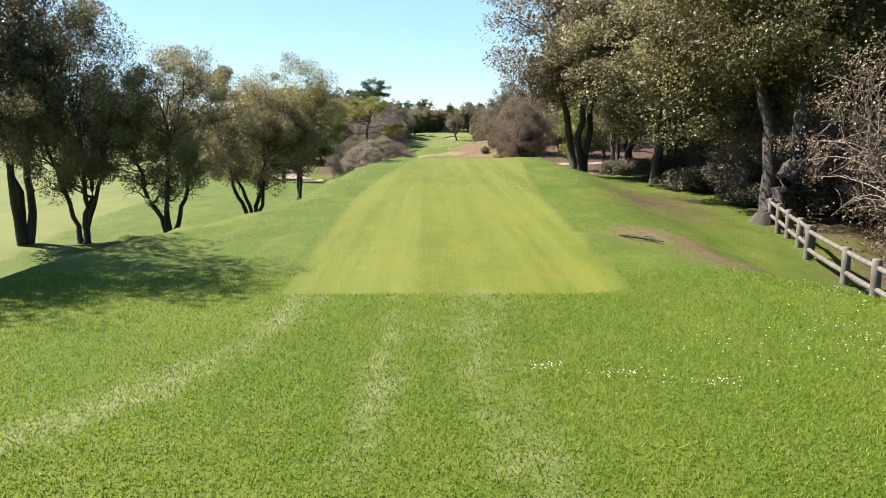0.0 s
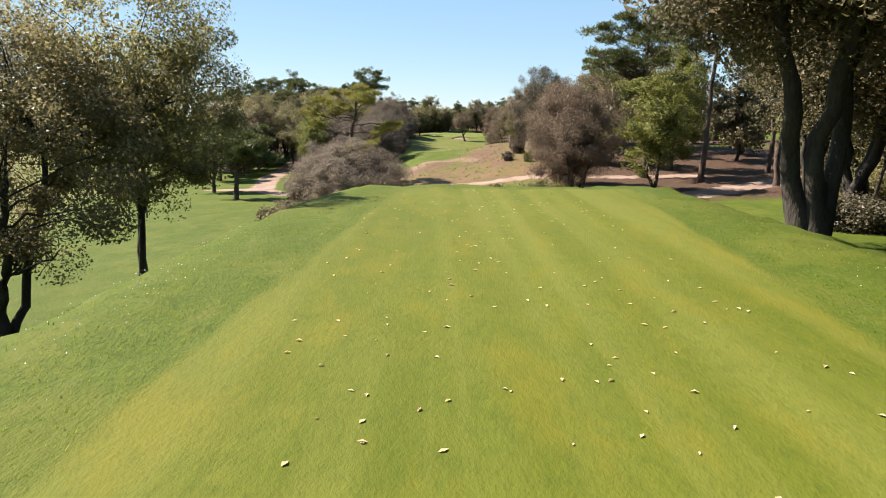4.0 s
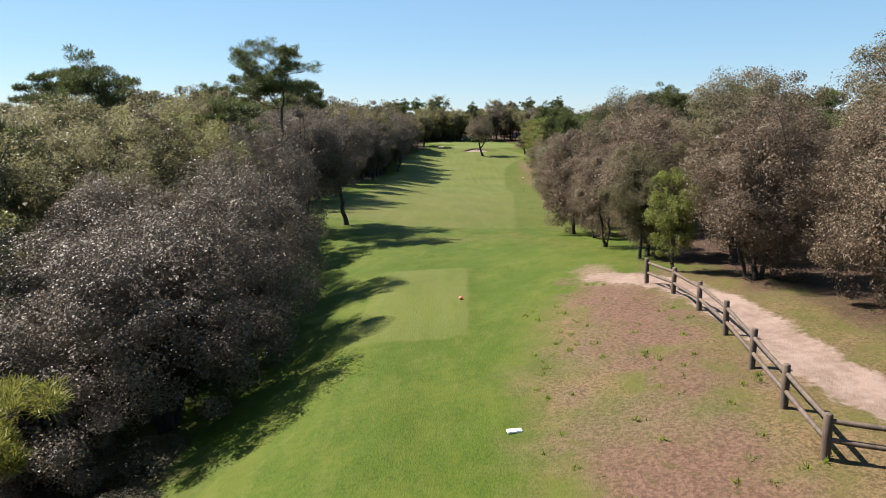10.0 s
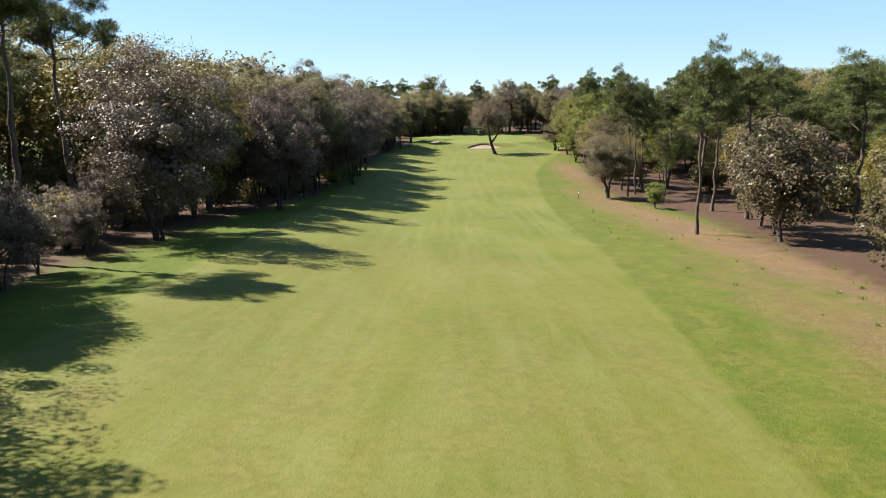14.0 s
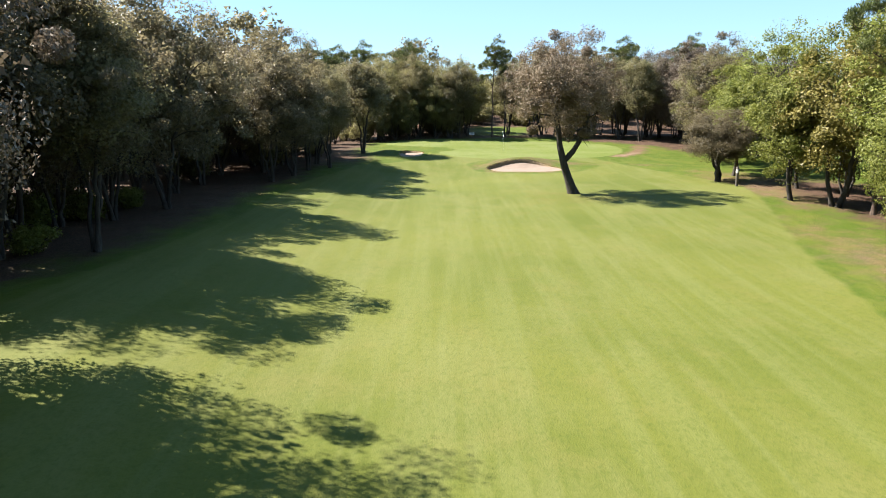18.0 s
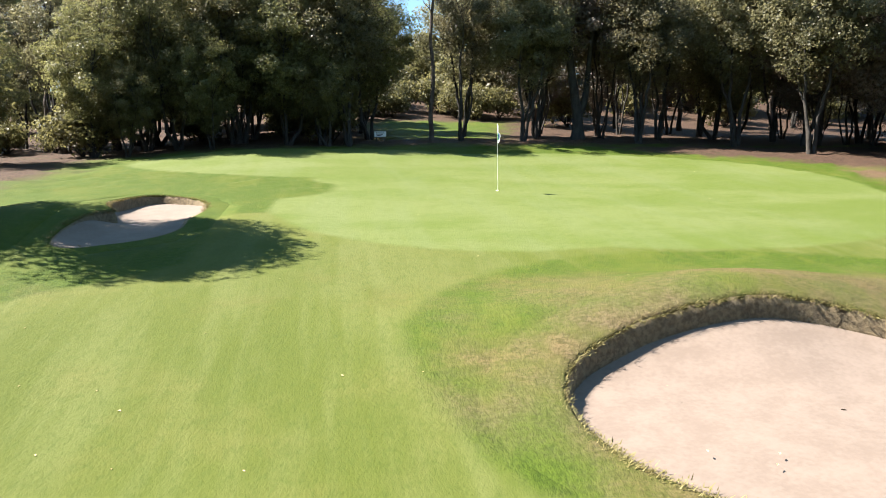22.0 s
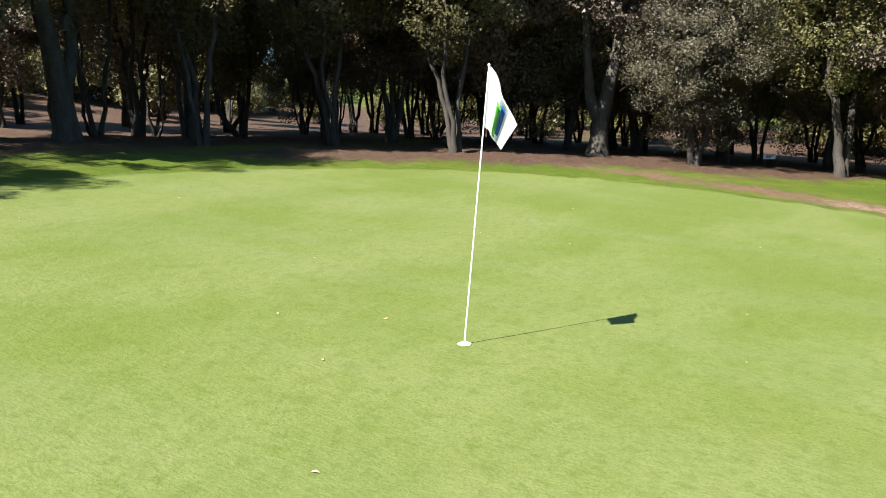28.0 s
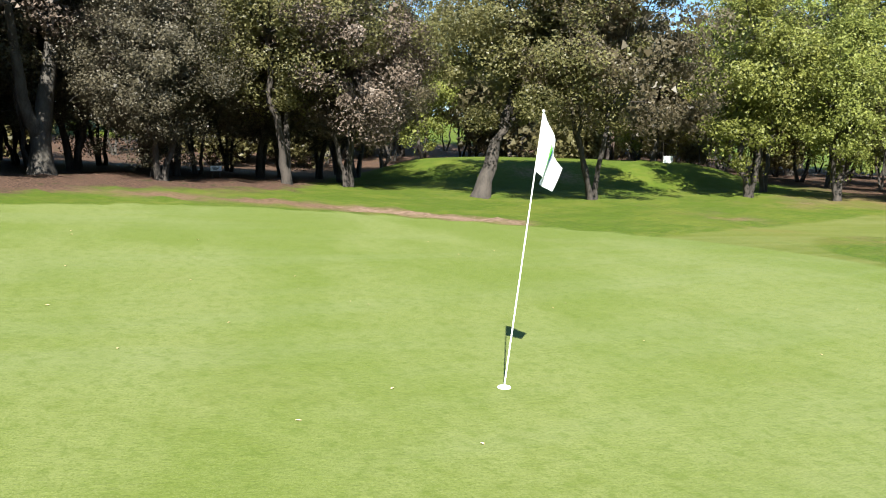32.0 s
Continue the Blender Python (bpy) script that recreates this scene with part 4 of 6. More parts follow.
S_PADS = ((-3.7, -1.83, 6.5), (-2.8, -2.19, 7.6), (-2, -0.47, 6.6), (-2.7, -2.17, 5.5), (-1.3, -2.54, 7.3), (0.4, -1.27, 8.5), (1.6, -2.06, 8.1), (1.2, -2.42, 7.4), (-0.7, -0.35, 8.2), (-1.7, -1.94, 8.2),
          (2.7, -1.04, 5.4), (1.7, -1.84, 4.9), (3.3, -2.4, 5.7), (2.2, -0.47, 5.2), (-3.2, -2.65, 6.9), (-2.4, -0.68, 7.4), (0.3, -3, 7.8), (-1.1, 0.45, 6.9), (0.8, -0.79, 7.7), (-3.4, -0.24, 5.9))
KINDS = {
    "oak_a": (lambda: broadleaf("oak_tree", 11, LEAF_BROWN, BARK, 7.0, 2.8, 1.3, 2, 260, 46000, 0.056, 0.58, core=0.08), 7.0, 6.2, BROWN_TAG),
    "oak_b": (lambda: broadleaf("oak_tree", 23, LEAF_GREY, BARK, 7.5, 2.7, 1.6, 1, 260, 46000, 0.056, 0.56, core=0.08), 7.5, 6.0, "evergreen oak with a dense grey-green crown"),
    # One oak is dark by nature; copies past the green stand for shade.
    "oak_dark_and_shade": (lambda: broadleaf("oak_tree", 29, LEAF_DARK_AND_SHADE, BARK, 7.5, 2.6, 0.9, 2, 280, 50000, 0.054, 0.54, core=0.08), 7.5, 5.8, "dark rounded oak; past the green its dark leaves stand for shade"),
    "oak_c": (lambda: broadleaf("oak_tree", 37, LEAF_WOOD, BARK, 8.0, 2.5, 1.9, 3, 240, 42000, 0.058, 0.56, core=0.08), 8.0, 5.6, BROWN_TAG),
    "oak_low": (lambda: broadleaf("oak_tree", 43, LEAF_MAUVE, BARK, 4.0, 2.7, 1.05, 5, 520, 110000, 0.036, 0.36, (-1.15, 1.35), 0.16, 0.13, "dome", core=0.03), 4.0, 5.6, "low spreading oak with a domed brown crown"),
    "oak_bushy": (lambda: broadleaf("oak_tree", 45, LEAF_BROWN, BARK, 6.5, 2.6, 0.4, 4, 300, 64000, 0.048, 0.50, (0, 0), 0.5, 0.13, core=0.06), 6.5, 5.8, "bushy oak with a brown crown down to the ground"),
    "oak_dusk": (lambda: broadleaf("oak_tree", 46, LEAF_DUSK_AND_SHADE, BARK, 6.5, 2.6, 0.4, 4, 300, 70000, 0.046, 0.52, (0, 0), 0.5, 0.13, core=0.06), 6.5, 5.8, "bushy oak with a dusky purple-brown crown down to the grass"),
    "oak_shade": (lambda: broadleaf("oak_tree", 48, LEAF_DUSK_AND_SHADE, BARK, 6.5, 2.7, 1.7, 4, 300, 66000, 0.046, 0.52, (0, 0), 0.5, 0.15, "dome", core=0.06), 6.5, 6.0, "spreading oak with a dusky purple-brown crown over dark stems"),
    "oak_open": (lambda: broadleaf("oak_tree", 41, LEAF_TAN, BARK, 6.5, 2.5, 1.5, 4, 250, 56000, 0.050, 0.50, (0, 0), 0.5, 0.15, "round", True), 6.5, 5.0, "multi-stemmed oak with an open, see-through crown"),
    "oak_fork": (lambda: broadleaf("oak_tree", 47, LEAF_BROWN, BARK, 9.3, 3.2, 4.0, 1, 260, 44000, 0.068, 0.56, (-0.5, 0), skeleton=FORK), 9.3, 7.0, "lone oak with a forked leaning trunk on the fairway"),
    "oak_leaner": (lambda: broadleaf("oak_tree", 49, LEAF_OLIVE, BARK, 9.5, 4.0, 2.6, 1, 280, 50000, 0.066, 0.7, (0.8, 0.4), skeleton=LEANER), 9.5, 9.0, "big many-stemmed oak leaning by the tee's fence"),
    "oak_bent": (lambda: broadleaf("oak_tree", 51, LEAF_OLIVE, BARK, 8.0, 3.4, 2.2, 1, 240, 42000, 0.062, 0.6, (1.3, 0.5), skeleton=BENT), 8.0, 7.4, "oak with a leaning trunk and low limbs beside the green"),
    # Dusky leaves darken this crown for the shade it hangs in.
    "oak_twin": (lambda: broadleaf("oak_tree", 52, LEAF_DUSK_AND_SHADE, BARK_PALE, 11.0, 3.0, 4.2, 1, 130, 16000, 0.10, 0.65, skeleton=TWIN), 11.0, 6.6, "tall oak with a pale trunk forked low down"),
    "oak_far": (lambda: broadleaf("oak_tree", 53, LEAF_GREY, BARK, 7.5, 2.8, 1.4, 2, 140, 4400, 0.205, 0.72), 7.5, 6.2, "grey-green oak in the thick of the wood"),
    "oak_far_brown": (lambda: broadleaf("oak_tree", 59, LEAF_WOOD, BARK, 7.5, 2.8, 1.4, 1, 140, 4400, 0.205, 0.72), 7.5, 6.2, "brownish oak in the thick of the wood"),
    "wood_oak": (lambda: broadleaf("oak_tree", 61, LEAF_GREY, BARK, 9.0, 2.3, 2.7, 3, 170, 24000, 0.08, 0.60, (0.3, 0.2), 0.45, 0.125, core=0.06), 9.0, 5.2, "slender dark-trunked oak at the edge of the wood"),
    "wood_oak_brown": (lambda: broadleaf("oak_tree", 62, LEAF_WOOD, BARK, 9.0, 2.5, 2.3, 3, 170, 24000, 0.085, 0.62, (-0.3, 0.2), 0.45, 0.13, core=0.06), 9.0, 5.6, "brown-crowned oak with several stems at the wood's edge"),
    "oak_olive": (lambda: broadleaf("oak_tree", 31, LEAF_OLIVE, BARK, 7.5, 2.7, 1.8, 2, 260, 46000, 0.056, 0.56, core=0.06), 7.5, 6.0, "oak with fresh olive-green leaves beside the tee"),
    "wood_olive": (lambda: broadleaf("oak_tree", 70, LEAF_OLIVE, BARK, 9.0, 2.6, 1.6, 3, 190, 30000, 0.08, 0.62, (0.2, -0.2), 0.45, 0.13, core=0.05), 9.0, 5.8, "grey-olive oak with low branches behind the green"),
    "wood_pole": (lambda: broadleaf("oak_tree", 68, LEAF_GREY, BARK, 9.5, 1.7, 3.2, 3, 110, 11000, 0.08, 0.55, (0.2, -0.3), 0.55, 0.10, core=0.02), 9.5, 3.9, "thin-stemmed young oak crowded under the canopy"),
    # Dusky copy of the wood-edge oak, dark leaves in place of deep shade.
    "wood_shaded": (lambda: broadleaf("oak_tree", 69, LEAF_DUSK_AND_SHADE, BARK, 9.0, 2.6, 1.5, 3, 200, 32000, 0.075, 0.62, (-0.2, 0.2), 0.45, 0.13, core=0.08), 9.0, 5.8, "oak at the wood's edge, its leaves darkened to stand for shade"),
    "wood_slim": (lambda: broadleaf("oak_tree", 63, LEAF_DUSK_AND_SHADE, BARK, 8.2, 2.3, 2.1, 1, 170, 36000, 0.058, 0.62, (-0.9, 0.3), 0.4, 0.17, core=0.05), 8.2, 5.2, "slender oak leaning over the fairway's edge"),
    "oak_slim": (lambda: broadleaf("oak_tree", 64, LEAF_BROWN, BARK, 6.4, 2.3, 0.7, 1, 260, 44000, 0.055, 0.52, (0.2, 0.1), 0.4, 0.12, core=0.06), 6.4, 5.2, "brown oak on one slim dark trunk"),
    "oak_round": (lambda: broadleaf("oak_tree", 66, LEAF_WOOD, BARK, 7.2, 3.1, 1.4, 1, 420, 90000, 0.058, 0.56, (0, 0), 0.4, 0.24, core=0.05), 7.2, 7.4, "stand-alone oak with a dense round crown"),
    "oak_skirt": (lambda: broadleaf("oak_tree", 65, LEAF_GREY, BARK, 6.5, 2.8, 0.3, 4, 280, 52000, 0.055, 0.54, core=0.06), 6.5, 6.2, "round grey-green oak with leaves down to the grass"),
    "yellow": (lambda: broadleaf("flowering_tree", 67, LEAF_YELLOW, BARK, 7.0, 2.8, 1.5, 2, 150, 18000, 0.098, 0.66), 7.0, 6.2, "broad tree in yellow-green flower"),
    "green": (lambda: broadleaf("broadleaf_tree", 71, LEAF_GREEN, BARK, 7.0, 2.1, 1.2, 2, 150, 18000, 0.082, 0.56), 7.0, 4.8, "broadleaf tree with fresh yellow-green leaves"),
    "budding": (lambda: broadleaf("budding_tree", 73, LEAF_GREEN, BARK_PALE, 9.0, 2.6, 2.4, 2, 110, 5000, 0.09, 0.5, (0.2, 0), 0.35, 0.12, "round", True), 9.0, 5.6, "tall pale-barked tree just coming into leaf"),
    "twiggy": (lambda: broadleaf("bare_bush", 74, LEAF_BROWN, TWIG, 5.0, 2.6, 0.6, 6, 150, 6000, 0.05, 0.5, (0, 0), 0.6, 0.06, "round", True), 5.0, 5.4, "bare pale-twigged bush behind the fence"),
    "pine_a": (lambda: pine("pine_tree", 79, LEAF_PINE, BARK_PINE, 12.0, 2.5, 7.4, 30, 20000, 0.20, 0.032, 0.9, (0.6, 0.2), 0.17, "dome"), 12.0, 6.4, "tall maritime pine with an open crown on a bare trunk"),
    "pine_b": (lambda: pine("pine_tree", 83, LEAF_PINE, BARK_PINE, 11.0, 2.3, 5.0, 40, 22000, 0.20, 0.032, 0.85, (-0.5, 0.3), 0.16, "round"), 11.0, 5.8, "maritime pine with a ragged green crown"),
    "pine_near": (lambda: pine("pine_tree", 85, LEAF_PINE_BRIGHT, BARK_PINE, 8.8, 3.1, 4.2, 24, 34000, 0.17, 0.015, 0.75, (0, 0), 0.2, "round", 8, S_STEM, S_PADS), 8.8, 6.2, "leaning maritime pine with a broad ragged crown by the path"),
    "pine_fork": (lambda: pine("pine_tree", 86, LEAF_PINE, BARK_PINE, 11.5, 2.7, 9.0, 30, 26000, 0.18, 0.024, 0.9, (0.3, 0.1), 0.18, "dome", 8), 11.5, 6.8, "tall pine with a flat spreading crown above the oaks"),
    "pine_young": (lambda: pine("young_pine", 87, LEAF_PINE_BRIGHT, BARK_PINE, 3.8, 1.5, 1.9, 16, 20000, 0.16, 0.015, 0.65, (-0.7, 0.2), 0.13, "flat", 7), 3.8, 3.8, "young pine with bright green needle tufts"),
    "stone_pine": (lambda: pine("stone_pine", 89, LEAF_STONE, BARK_PINE, 5.0, 2.45, 2.5, 70, 34000, 0.17, 0.026, 0.62, (0.15, 0.1), 0.16, "dome", 5), 5.0, 5.6, "low umbrella pine with a dense dark green crown"),
    "shrub_a": (lambda: shrub("shrub", 97, LEAF_SHRUB, 1.2, 0.98, 34000, 0.040, 150), 1.2, 2.0, "dense clipped grey-green shrub on dry turf"),
    "shrub_b": (lambda: shrub("shrub", 101, LEAF_DUSK_AND_SHADE, 3.2, 2.3, 46000, 0.045, 220), 3.2, 5.0, "big brownish shrub in rough grass"),
    "shrub_small": (lambda: shrub("shrub", 104, LEAF_DUSK_AND_SHADE, 0.8, 0.58, 9000, 0.032, 90), 0.8, 1.2, "small dark rounded shrub alone on the dry hill"),
    # Undergrowth with near-black leaves, added to deepen shade.
    "shrub_shaded": (lambda: shrub("shrub", 105, LEAF_DARK_AND_SHADE, 1.2, 1.3, 16000, 0.05, 130), 1.2, 2.8, "low undergrowth below the tee's bank, darkened to stand for the oaks' shade"),
    "shrub_g": (lambda: shrub("shrub", 103, LEAF_GREEN, 1.0, 0.8, 5000, 0.05), 1.0, 1.8, "fresh green low shrub"),
    "thicket": (lambda: shrub("thicket", 107, LEAF_OLIVE, 4.0, 2.6, 3400, 0.18, 120), 4.0, 5.8, "shady undergrowth between the trunks"),
}

# ---- trees and shrubs, space by space ----
# beside the back tee
plant("oak_c", -15.6, 27.5, 12.5, 7.4, 20, "tall dark evergreen oak on the low ground below the tee")
plant("oak_open", -13.4, 27.7, 8.2, 5.4, 80)
plant("oak_open", -10.3, 28.5, 7.1, 5.2, 190)
plant("oak_open", -8.19, 32.9, 6.3, 5.2, 310)
plant("oak_olive", -6.54, 35.5, 6.9, 5.0, 40)
plant("oak_b", 9.1, 29.0, 9.0, 9.4, 40, "dense oak shading the bank beside the tee")
plant("oak_b", 10.2, 23.2, 9.0, 9.4, 140, "dense oak shading the bank beside the tee")
plant("oak_c", 10.0, 37.0, 8.2, 7.0, 210)
plant("oak_c", 6.7, 32.3, 10.5, 8.2, 130, "many-stemmed tall oak on the tee's bank")
plant("oak_leaner", 8.9, 18.9, 10, 10, 0)
for x, y, h, w, t in ((10.6, 12.0, 2.6, 4.0, 0), (11.6, 15.6, 3.0, 4.4, 90), (12.4, 19.4, 3.0, 4.6, 170), (11.6, 23.5, 2.6, 4.4, 240), (12.2, 29.5, 2.2, 4.0, 50)):
    plant("shrub_b", x, y, h, w, t, "shady tangle of undergrowth behind the fence")
# Low dark shrubs that deepen the oaks' shade on the bank.
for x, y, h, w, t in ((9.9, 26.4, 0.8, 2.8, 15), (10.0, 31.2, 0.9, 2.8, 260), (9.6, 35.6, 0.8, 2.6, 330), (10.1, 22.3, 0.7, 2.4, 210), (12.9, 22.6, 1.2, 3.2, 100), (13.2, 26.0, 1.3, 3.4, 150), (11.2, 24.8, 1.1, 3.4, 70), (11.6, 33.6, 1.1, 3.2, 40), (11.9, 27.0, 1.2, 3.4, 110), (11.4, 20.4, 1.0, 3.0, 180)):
    plant("shrub_shaded", x, y, h, w, t)
plant("shrub_a", -6.3, 50.4, 1.3, 2.2, 40, "low grey shrub below the tee's end")
plant("twiggy", 9.6, 13.6, 4.6, 4.6, 0)
plant("twiggy", 11.0, 9.8, 5.2, 5.0, 130)
plant("oak_c", -10.2, 11.2, 11.5, 6.4, 60)
plant("oak_a", -13.0, 9.6, 9.5, 6.4, 150)
plant("wood_oak", 11.3, 33.9, 8.4, 5.0, 10)
for x, y, h, t in ((10.8, 26.5, 9, 33), (9.8, 38.5, 8, 200), (12.2, 20.5, 9, 290), (15, 24, 9, 0), (14, 30, 8.5, 70), (19, 20, 9, 140), (22, 28, 9, 210), (16, 38, 8, 280), (24, 36, 10, 30), (29, 24, 9, 100), (20, 44, 8, 170), (13.5, 42, 6.5, 240), (31, 33, 9, 50)):
    plant("wood_oak", x, y, h, None, t)
# the hollow past the tee
plant("oak_low", -2.4, 46.9, 3.35, 5.6, 0)
for x, y, h, w, t in ((0.85, 49.9, 1.0, 1.2, 0), (-0.3, 52.6, 1.25, 1.9, 60), (1.3, 53.6, 1.5, 2.3, 130), (2.8, 53.4, 1.45, 2.3, 200), (4.5, 52.2, 1.5, 2.6, 280), (5.1, 53.0, 1.3, 1.6, 20), (1.2, 57.4, 1.25, 1.8, 30), (0.5, 55.3, 1.1, 1.6, 110), (-4.35, 63.7, 1.5, 1.4, 90)):
    plant("shrub_a", x, y, h, w, t)
for x, y, h, w, t in ((-15.1, 74.05, 5.5, 7.4, 0), (-19.9, 84.3, 5.7, 6.8, 50), (-22.9, 96.6, 5.5, 5.4, 100), (-22.9, 101.8, 5.4, 5.2, 150), (-22.5, 106.7, 5.2, 5.2, 200), (-22.7, 111.2, 5.2, 5.2, 250), (-23.0, 116, 5.0, 5.0, 300), (-23.2, 121, 5.0, 5.0, 350), (-25.6, 105.5, 5.2, 5.4, 30), (-26.4, 112, 5.4, 5.4, 85)):
    plant("stone_pine", x, y, h, w, t)
plant("pine_near", -6.6, 80.8, 8.8, 6.2, 0)
plant("shrub_b", -10.1, 85.0, 4.4, 4.6, 40)
plant("oak_bushy", 7.8, 59.8, 6.5, 5.3, 10)
plant("oak_bushy", 8.0, 66.8, 6.3, 4.6, 200)
plant("oak_dark_and_shade", 9.1, 81.0, 8.2, 5.2, 300)
plant("shrub_small", 6.2, 82.6, 0.8, 1.15, 70)
plant("shrub_g", 7.6, 80.4, 0.9, 1.1, 0)
plant("green", 18.0, 74.8, 8.6, 5.6, 0, "fresh yellow-green tree beside the sandy path")
plant("pine_b", 14.6, 70.5, 12.0, 7.5, 60)
plant("pine_fork", 17.0, 66.0, 13.0, 8.0, 40)
plant("green", 12.9, 62.4, 6.2, 5.0, 100, "fresh yellow-green tree beside the sandy path")
for x, y, h, t in ((20.5, 63, 13, 0), (24, 72, 13, 90), (21, 82, 12, 180), (27, 63, 13, 270), (17, 89, 10, 30), (30, 78, 13, 120), (19, 52, 12, 200)):
    plant("pine_b" if t % 180 else "pine_a", x, y, h, None, t)
for x, y, h, t in ((14, 78, 6.5, 0), (17, 85, 7, 80), (22, 60, 7, 160), (25, 80, 7, 300), (12.6, 92, 6, 20), (17, 95, 7, 110), (23, 90, 8, 190)):
    plant("oak_far_brown" if t % 160 else "oak_far", x, y, h, None, t)
# beside the forward tee
plant("oak_a", 8.05, 86.4, 5.5, 3.7, 60)
plant("shrub_small", 7.55, 86.9, 1.2, 1.5, 150, "brown scrub round the stems of an oak")
plant("green", 9.2, 106.4, 3.4, 2.0, 30, "bright green bushy young tree by the fence")
plant("oak_b", 9.0, 110.2, 4.6, 2.8, 140)
plant("oak_bushy", 11.4, 104.5, 5.8, 5.0, 220)
plant("oak_bushy", 13.4, 99.6, 6.0, 5.2, 330)
plant("pine_young", -7.5, 93.8, 4.1, 4.1, 90)
plant("pine_young", -10.2, 93.8, 3.3, 4.0, 120)
for x, y, h, w, t in ((-6.6, 99.6, 6.3, 6.6, 0), (-6.4, 103.6, 6.7, 6.0, 100), (-6.3, 109.8, 7.4, 5.2, 160)):
    plant("oak_shade", x, y, h, w, t)
for x, y, h, w, t in ((-9.4, 97.4, 4.8, 5.6, 60), (-10.5, 100.5, 6.0, 5.8, 300), (-11.0, 106.5, 6.6, 5.8, 50), (-9.0, 103.4, 5.6, 5.0, 20), (-7.6, 107.5, 6.2, 4.8, 200)):
    plant("oak_dusk", x, y, h, w, t)
# Dark scrub laid where the young pines' shade falls.
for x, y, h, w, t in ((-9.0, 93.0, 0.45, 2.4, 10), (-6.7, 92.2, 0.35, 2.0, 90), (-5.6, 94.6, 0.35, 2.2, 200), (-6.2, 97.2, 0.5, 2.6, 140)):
    plant("shrub_shaded", x, y, h, w, t, "low scrub under young pines, its dark leaves standing for their shade")
plant("oak_dusk", -11.4, 124.4, 5.6, 5.0, 240)
plant("wood_slim", -5.8, 128.9, 7.6, 4.8, 0)
plant("wood_slim", -8.2, 127.4, 7.4, 5.0, 140)
plant("pine_fork", -9.2, 124.8, 10.9, 6.0, 0)
plant("pine_b", -11.6, 121.2, 9.0, 6, 140)
plant("wood_oak_brown", -11.6, 118.9, 7.6, 5.2, 200)
plant("oak_olive", -10.8, 114.4, 7.6, 6.4, 20, "tan-olive oak thick with young leaves")
plant("oak_olive", -12.6, 117.2, 8.4, 6.8, 120, "tan-olive oak thick with young leaves")
for x, y, h, w, t in ((8.8, 115.6, 4.8, 3.8, 0), (9.7, 111.6, 5.9, 4.4, 90), (9.4, 121.6, 4.8, 3.8, 180), (8.9, 125.5, 6.4, 5.0, 270), (11.8, 131.0, 6.2, 5.4, 30)):
    plant("oak_slim" if t % 180 else "oak_a", x, y, h, w, t)
plant("oak_round", 12.0, 150.0, 6.7, 6.8, 0)
plant("oak_skirt", 13.2, 141.2, 3.6, 4.6, 100)
plant("oak_skirt", 22.6, 160.5, 6.0, 5.5, 200)
plant("pine_fork", -15.8, 169, 12, 6.5, 60)
plant("pine_b", -17.2, 161, 11.4, 6, 160)
plant("pine_fork", -19.5, 181, 13, 7, 250)
plant("yellow", -14.6, 186.0, 10.5, 7.5, 60, "tall oak in yellowish flower in the wood's edge")
plant("pine_a", 17.4, 186.0, 11.6, 4.4, 0)
plant("oak_c", 17.7, 213.4, 6.6, 6.4, 40)
plant("pine_a", 20.2, 215.6, 12.2, 4.2, 200)
plant("pine_a", 21.6, 218.0, 11.6, 4.0, 80)
plant("pine_b", 23.2, 221.0, 12.4, 4.6, 310)
plant("green", 20.1, 204.9, 2.2, 2.0, 0)
plant("oak_c", 20.9, 272.9, 5.2, 6.0, 10, "low bushy oak on the edge of the mown ground")
EDGE_RIGHT = []
for x, y, h, w, t in ((-14.4, 253.4, 1.3, 2.4, 0), (-13.5, 228.6, 1.2, 2.3, 0), (-11.3, 228.8, 1.35, 2.6, 67), (-10.5, 231.5, 1.5, 2.3, 134), (-13.1, 243.2, 1.2, 2.6, 201), (-10.9, 225.7, 1.35, 2.3, 268), (-12.0, 224.7, 1.5, 2.6, 335), (-15.6, 251.5, 1.5, 2.6, 90), (-14.1, 257.4, 1.2, 2.2, 200), (-12.6, 246.0, 1.1, 2.0, 300), (-11.6, 224, 1.2, 2.2, 40), (-11.2, 219, 1.3, 2.4, 130)):
    plant("shrub_g", x, y, h, w, t, "fresh green undergrowth at the wood's edge")
plant("oak_fork", 9.6, 266.6, 9.3, 7.0, 0)
for kind, x, y, h, t in (("green", 21.6, 263.5, 8.5, 0), ("yellow", 22.9, 261.0, 9.0, 80), ("green", 21.0, 252.0, 6.2, 160), ("oak_c", 21.9, 249.0, 6.0, 240), ("yellow", 22.5, 243.0, 7.4, 320), ("oak_c", 23.0, 238.0, 5.6, 40), ("green", 24.0, 256.5, 9.5, 120), ("budding", 24.6, 249.5, 8.5, 200), ("budding", 25.6, 265.0, 9.5, 280), ("green", 24.4, 268.5, 6.5, 10), ("oak_b", 21.2, 222.5, 5.8, 60), ("oak_c", 20.6, 229.5, 6.2, 140)):
    plant(kind, x, y, h, None, t)
    EDGE_RIGHT.append((x, y))
for kind, x, y, h, t in (("green", 25.0, 279.6, 8.0, 0), ("budding", 27.0, 276.5, 11.5, 60), ("green", 28.5, 270.0, 10.0, 130), ("green", 23.4, 276.4, 7.0, 200), ("budding", 30.5, 268.0, 12.0, 270), ("wood_oak_brown", 26.0, 286.5, 10.5, 330)):
    plant(kind, x, y, h, None, t)
    EDGE_RIGHT.append((x, y))
plant("pine_a", 23.5, 258.5, 13.5, 5.0, 0)
